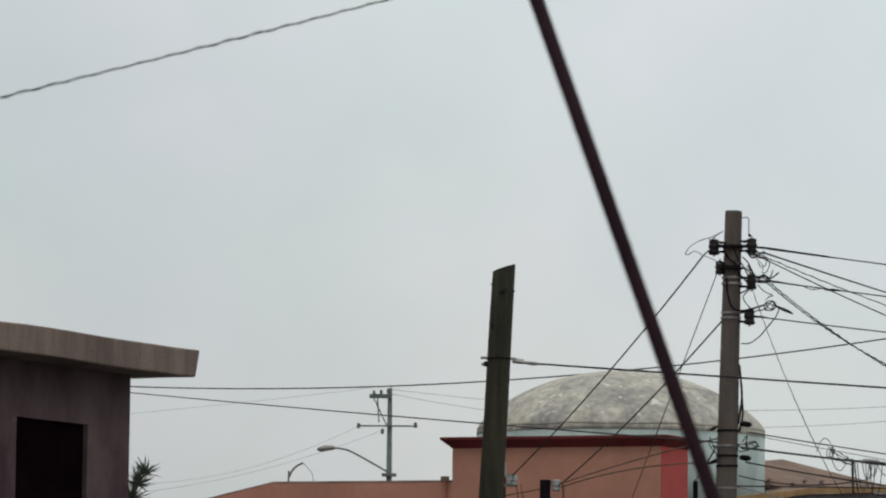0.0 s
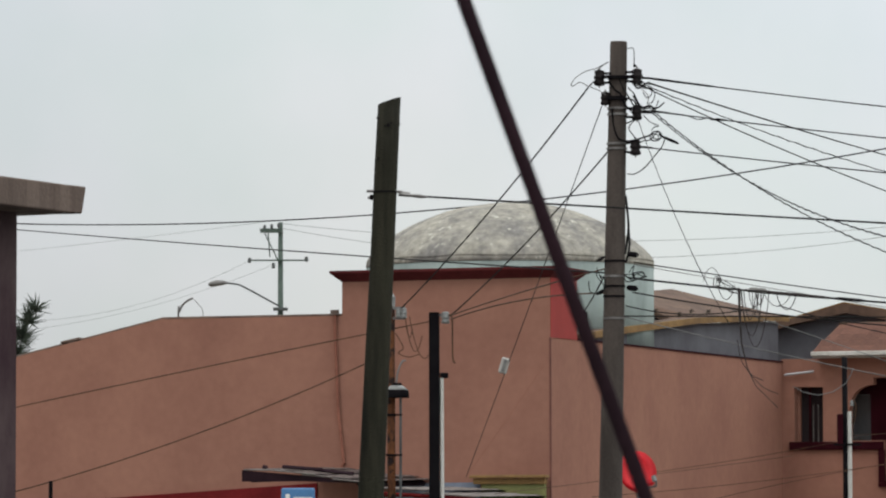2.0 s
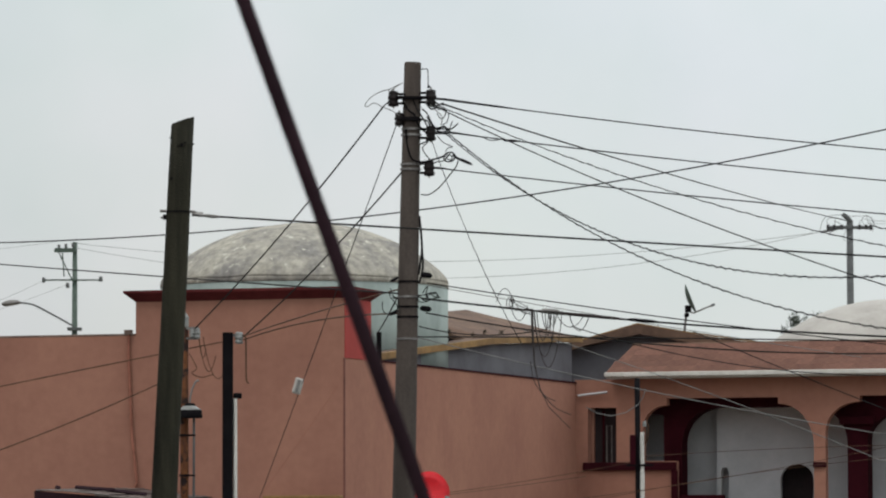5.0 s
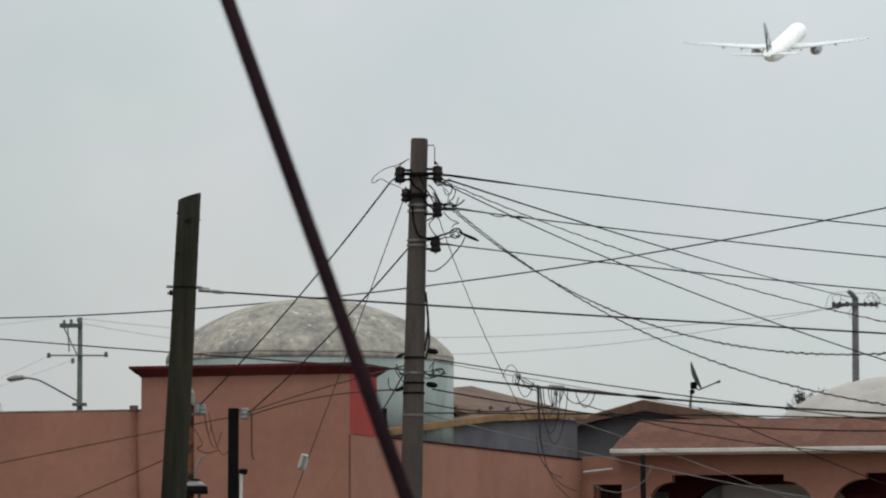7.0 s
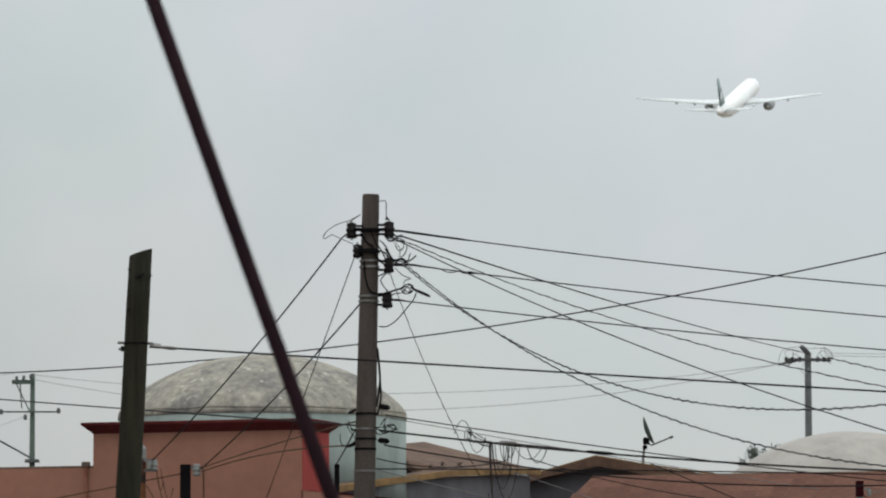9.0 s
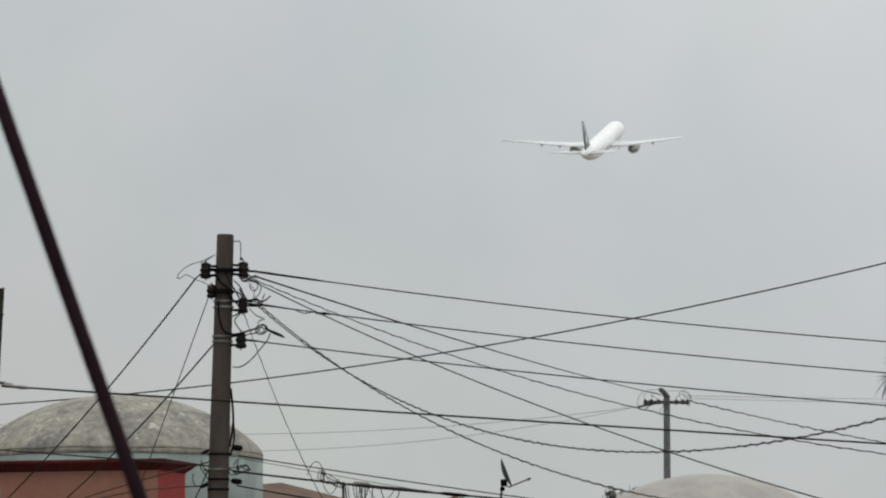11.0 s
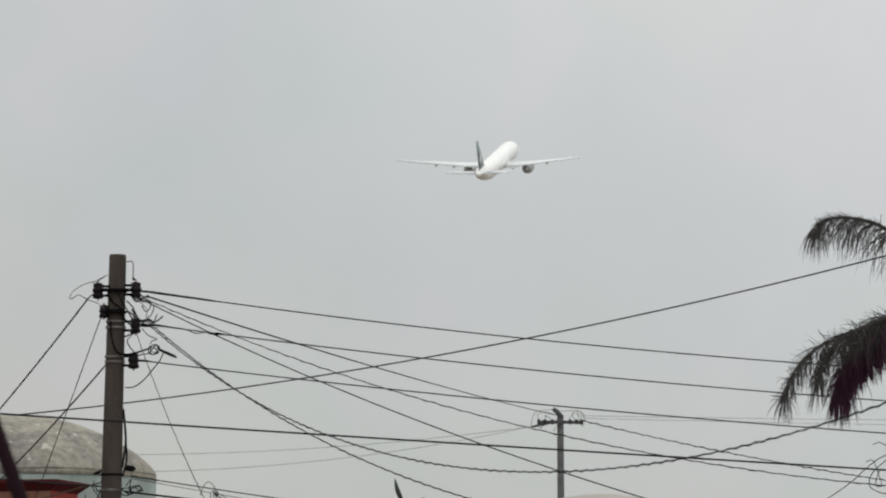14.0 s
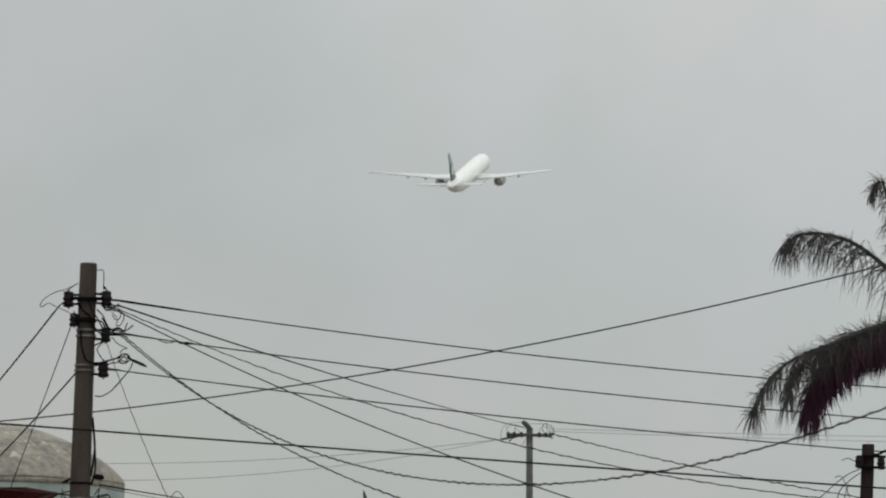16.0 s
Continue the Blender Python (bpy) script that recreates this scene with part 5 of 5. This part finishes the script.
spiky = thing("yucca_tree", pose(-10.15, 95.0, 0), "shaggy olive-green yucca tree behind the wall", "tree")
part("trunk", sweep([(0, 0, -0.1), (0.05, 0, 2.4), (-0.05, 0, 4.9)], [0.2, 0.15, 0.12], 10), BARK, spiky)
bm = bmesh.new()
rnd = random.Random(77)
for cx, cz, rad, k in ((-0.40, 5.05, 0.45, 110), (-0.30, 5.45, 0.42, 110), (-0.15, 5.80, 0.36, 90), (0.02, 6.08, 0.32, 80)):
    for _ in range(k):
        d = Vector((rnd.gauss(0, 1), rnd.gauss(0, 1), rnd.gauss(0.5, 0.8))).normalized()
        c = Vector((cx, 0, cz))
        w = d.orthogonal().normalized() * 0.015
        e = c + d * rad * rnd.uniform(0.6, 1.5)
        vs = [bm.verts.new(p) for p in (c + w, c - w, c.lerp(e, 0.6) - w, e, c.lerp(e, 0.6) + w)]
        bm.faces.new(vs)
part("crown", bm, BUSH, spiky, "spiky leaf clumps")

bush = thing("tree", pose(12.22, 99.0, -0.05), "small leafy tree showing above the roofs", "tree")
part("trunk", sweep([(0, 0, -0.1), (0.1, 0, 3.0), (0, 0, 5.6)], [0.16, 0.12, 0.05], 8), BARK, bush)
for x, z, tx in ((-0.25, 6.3, 0), (0.2, 6.5, 0), (0.4, 6.6, 0.1)):
    part("limb", sweep([(0.05, 0, 4.2), (x * 0.5, 0, 5.2), (x, 0, z)], [0.07, 0.05, 0.02], 6), BARK, bush)
bm = bmesh.new()
for cx, cz, rad, k in ((-0.06, 6.46, 0.19, 120), (-0.10, 6.60, 0.11, 36), (-0.32, 6.28, 0.13, 34), (0.20, 6.56, 0.10, 22), (0.44, 6.62, 0.10, 22), (0.56, 6.68, 0.06, 10)):
    for _ in range(k):
        d = Vector((rnd.gauss(0, 0.6), rnd.gauss(0, 0.6), rnd.gauss(0.7, 0.5))).normalized()
        c = Vector((cx, 0, cz)) + Vector((rnd.gauss(0, 0.4), rnd.gauss(0, 0.4), rnd.gauss(-0.2, 0.4))) * rad
        w = d.orthogonal().normalized() * 0.016
        e = c + d * rad * rnd.uniform(0.4, 1.1)
        bm.faces.new([bm.verts.new(q) for q in (c, c.lerp(e, 0.5) - w, e, c.lerp(e, 0.5) + w)])
part("crown", bm, BUSH, bush, "sparse dusty leaves")


# ---- airliner ----
def wing_bm(root_x, tip_x, root_y, tip_y, root_c, tip_c, root_z, tip_z, thick, kink=None):
    """A swept tapered wing: x across, y along the flight (nose +), chord towards -y."""
    bm = bmesh.new()
    stations = [(root_x, root_y, root_c, root_z, thick), (tip_x, tip_y, tip_c, tip_z, thick * 0.35)]
    if kink:
        stations.insert(1, kink)
    rings = []
    for x, y, c, z, th in stations:
        rings.append([bm.verts.new((x, y - c * f, z + th * g)) for f, g in ((0, 0), (0.12, 0.42), (0.38, 0.55), (0.7, 0.3), (1.0, 0.02), (0.7, -0.2), (0.38, -0.42), (0.12, -0.36))])
    for a, b in zip(rings, rings[1:]):
        for k in range(8):
            bm.faces.new((a[k], a[(k + 1) % 8], b[(k + 1) % 8], b[k]))
    bm.faces.new(rings[0])
    bm.faces.new(rings[-1][::-1])
    return bm


jet = thing("airliner", pose(161.6, 1366.0, 184.4, 17, 0.65, -17.5), "white twin-engine airliner climbing away over the roofs", "airplane")
prof = [(0.0, 33.0), (0.9, 32.6), (1.7, 31.4), (2.5, 29.0), (2.95, 26.5), (3.1, 23.5), (3.1, -10.0), (2.9, -16.0), (2.4, -22.0), (1.6, -27.0), (0.75, -30.4), (0.2, -31.0), (0.0, -31.05)]
bm = turned([(max(r, 0.0), z) for r, z in reversed(prof)], 32)
for v in bm.verts:
    x, y, z = v.co
    rise = 0.0 if z > -12 else 1.5 * ((-12 - z) / 19) ** 1.6
    v.co = Vector((x, z, y + rise))
part("fuselage", bm, PLANE, jet, "", True)
for s in (-1, 1):
    w = part("wing", wing_bm(s * 2.2, s * 30.4, 9.5, -12.0, 12.5, 2.2, -1.3, 3.6, 1.5, (s * 9.8, 2.6, 7.4, -0.25, 0.9)), WING, jet, "", True)
    for fx, fy, fz in ((6.5, -3.6, -0.55), (13.0, -4.3, 0.25), (18.5, -6.9, 1.25)):
        part("flap_fairing", sweep([(s * fx, fy + 3, fz), (s * fx, fy, fz - 0.45), (s * fx, fy - 2.6, fz - 0.2)], [0.15, 0.42, 0.1], 8), WING, w, "", True)
    e = part("engine", sweep([(s * 9.8, 8.6, -2.6), (s * 9.8, 8.0, -2.6), (s * 9.8, 5.5, -2.6), (s * 9.8, 2.8, -2.55), (s * 9.8, 2.4, -2.55)], [1.45, 1.75, 1.85, 1.45, 1.05], 24), ENGINE, jet, "round grey engine nacelle", True)
    part("exhaust_cone", sweep([(s * 9.8, 2.4, -2.55), (s * 9.8, 1.0, -2.5)], [0.8, 0.2], 16), ENGINE, e, "", True)
    part("pylon", strip((s * 9.8, 5.5, -1.2), (s * 9.8, 1.0, -0.7), 0.5, 1.4), WING, e)
    part("tailplane", wing_bm(s * 1.2, s * 10.7, -22.5, -29.5, 6.5, 2.2, 1.2, 2.3, 0.7), WING, jet, "", True)
bm = wing_bm(1.6, 11.6, -19.0, -28.2, 9.5, 3.0, 0, 0, 0.8)
for v in bm.verts:
    v.co = Vector((v.co.z, v.co.y, v.co.x + 0.6))
fin = part("fin", bm, TAILBLUE, jet, "slate blue tail fin with a pale emblem shape", True)
bm = bmesh.new()
bmesh.ops.create_circle(bm, cap_ends=True, segments=20, radius=1.5)
for s in (1,):
    for v in bm.verts:
        v.co = Vector((0.46, -27.2 + v.co.x * 1.1, 6.2 + v.co.y))
part("emblem", bm, WING, fin)


# ---- parked cars: only the roofs show over the lower edge ----
def car(m, label, h=1.66):
    c = thing("car", m, label, "car", "parked cars")
    k = h / 1.66
    side = [(-2.1, 0.35), (2.1, 0.35), (2.15, 0.75), (1.95, 0.98), (1.15, 1.08), (0.62, 1.60), (0.2, 1.655), (-1.2, 1.66), (-1.75, 1.60), (-2.05, 1.05), (-2.15, 0.7)]
    bm = plate([(x, z * k) for x, z in side], [], -0.85, 0.85)
    bmesh.ops.bevel(bm, geom=[e for e in bm.edges if abs(e.verts[0].co.y - e.verts[1].co.y) < 0.01 and len(e.link_faces) == 2 and abs(e.link_faces[0].normal.y) != abs(e.link_faces[1].normal.y)], offset=0.06, segments=2, affect="EDGES")
    body = part("body", bm, CARWHITE, c)
    for y in (-0.856, 0.842):
        part("side_window", plate([(-1.6, 1.1 * k), (0.95, 1.1 * k), (0.55, 1.5 * k), (-1.55, 1.52 * k)], [], y, y + 0.014), GLASSDARK, body)
    bm = box(1.13, 1.15, -0.68, 0.68, 0, 0.62 * k)
    for v in bm.verts:
        v.co = Vector((v.co.x - 0.90 * v.co.z / k * 0.9, v.co.y, 1.12 * k + v.co.z * 0.78))
    part("windscreen", bm, GLASSDARK, body)
    for x in (-1.35, 1.35):
        for y in (-0.78, 0.78):
            w = part("wheel", sweep([(x, y - 0.1, 0.33), (x, y + 0.1, 0.33)], 0.33, 20), RUBBER, c)
            part("rim", sweep([(x, y - 0.108, 0.33), (x, y + 0.108, 0.33)], 0.2, 14), STEEL, w)
    return c


taxi = car(pose(-2.45, 58.0, 0.02, 0, 0, 0), "white car with a blue sign on its roof", 1.64)
sign = part("roof_sign", box(-0.31, 0.15, -0.10, 0.10, 1.645, 1.855, 0.03), BLUESIGN, taxi, "small blue roof sign with pale bars")
part("lettering_bar", box(-0.14, 0.12, -0.104, -0.101, 1.70, 1.73), WHITE, sign)
part("lettering_bar", box(-0.25, -0.19, -0.104, -0.101, 1.70, 1.77), WHITE, sign)
car(pose(-5.9, 58.0, 0.02), "white parked car at the kerb", 1.70)
car(pose(2.35, 57.0, 0.02), "white parked car at the kerb", 1.62)

# ---- roof tiles on the arcade house ----
rows_n, cols_n = 5, 37
along = Vector((0, 1.53, 0.617))
slope = along.length
tilt = math.degrees(math.atan2(0.617, 1.53))
bm = bmesh.new()
tw, tl = 0.285, slope / rows_n + 0.04
for k, (yy) in enumerate((0.0, tl)):
    for a in (0, 36, 72, 108, 144, 180):
        r = 0.5 * tw * 1.0
        bm.verts.new((-r * math.cos(radians(a)), yy, 0.005 * math.sin(radians(a)) + (0.006 if yy == 0 else 0.004)))
bm.verts.ensure_lookup_table()
for i in range(5):
    bm.faces.new((bm.verts[i], bm.verts[i + 1], bm.verts[i + 7], bm.verts[i + 6]))
bm.faces.new([bm.verts[i] for i in range(6)][::-1])
tile_me = bpy.data.meshes.new("roof_tile")
bm.to_mesh(tile_me)
bm.free()
tile_me.materials.append(TILE)
rnd = random.Random(5)
for r in range(rows_n):
    for c in range(cols_n):
        x = 0.80 + c * 0.285
        if x < 0.74 + 0.16 * (r + 0.6) / rows_n:
            continue
        o = new("roof_tile", tile_me)
        o.parent = roof
        u = r / rows_n
        o.matrix_basis = pose(x + rnd.uniform(-0.002, 0.002), -0.47 + 1.53 * u, 4.632 + 0.617 * u, tilt, 0, rnd.uniform(-0.3, 0.3))
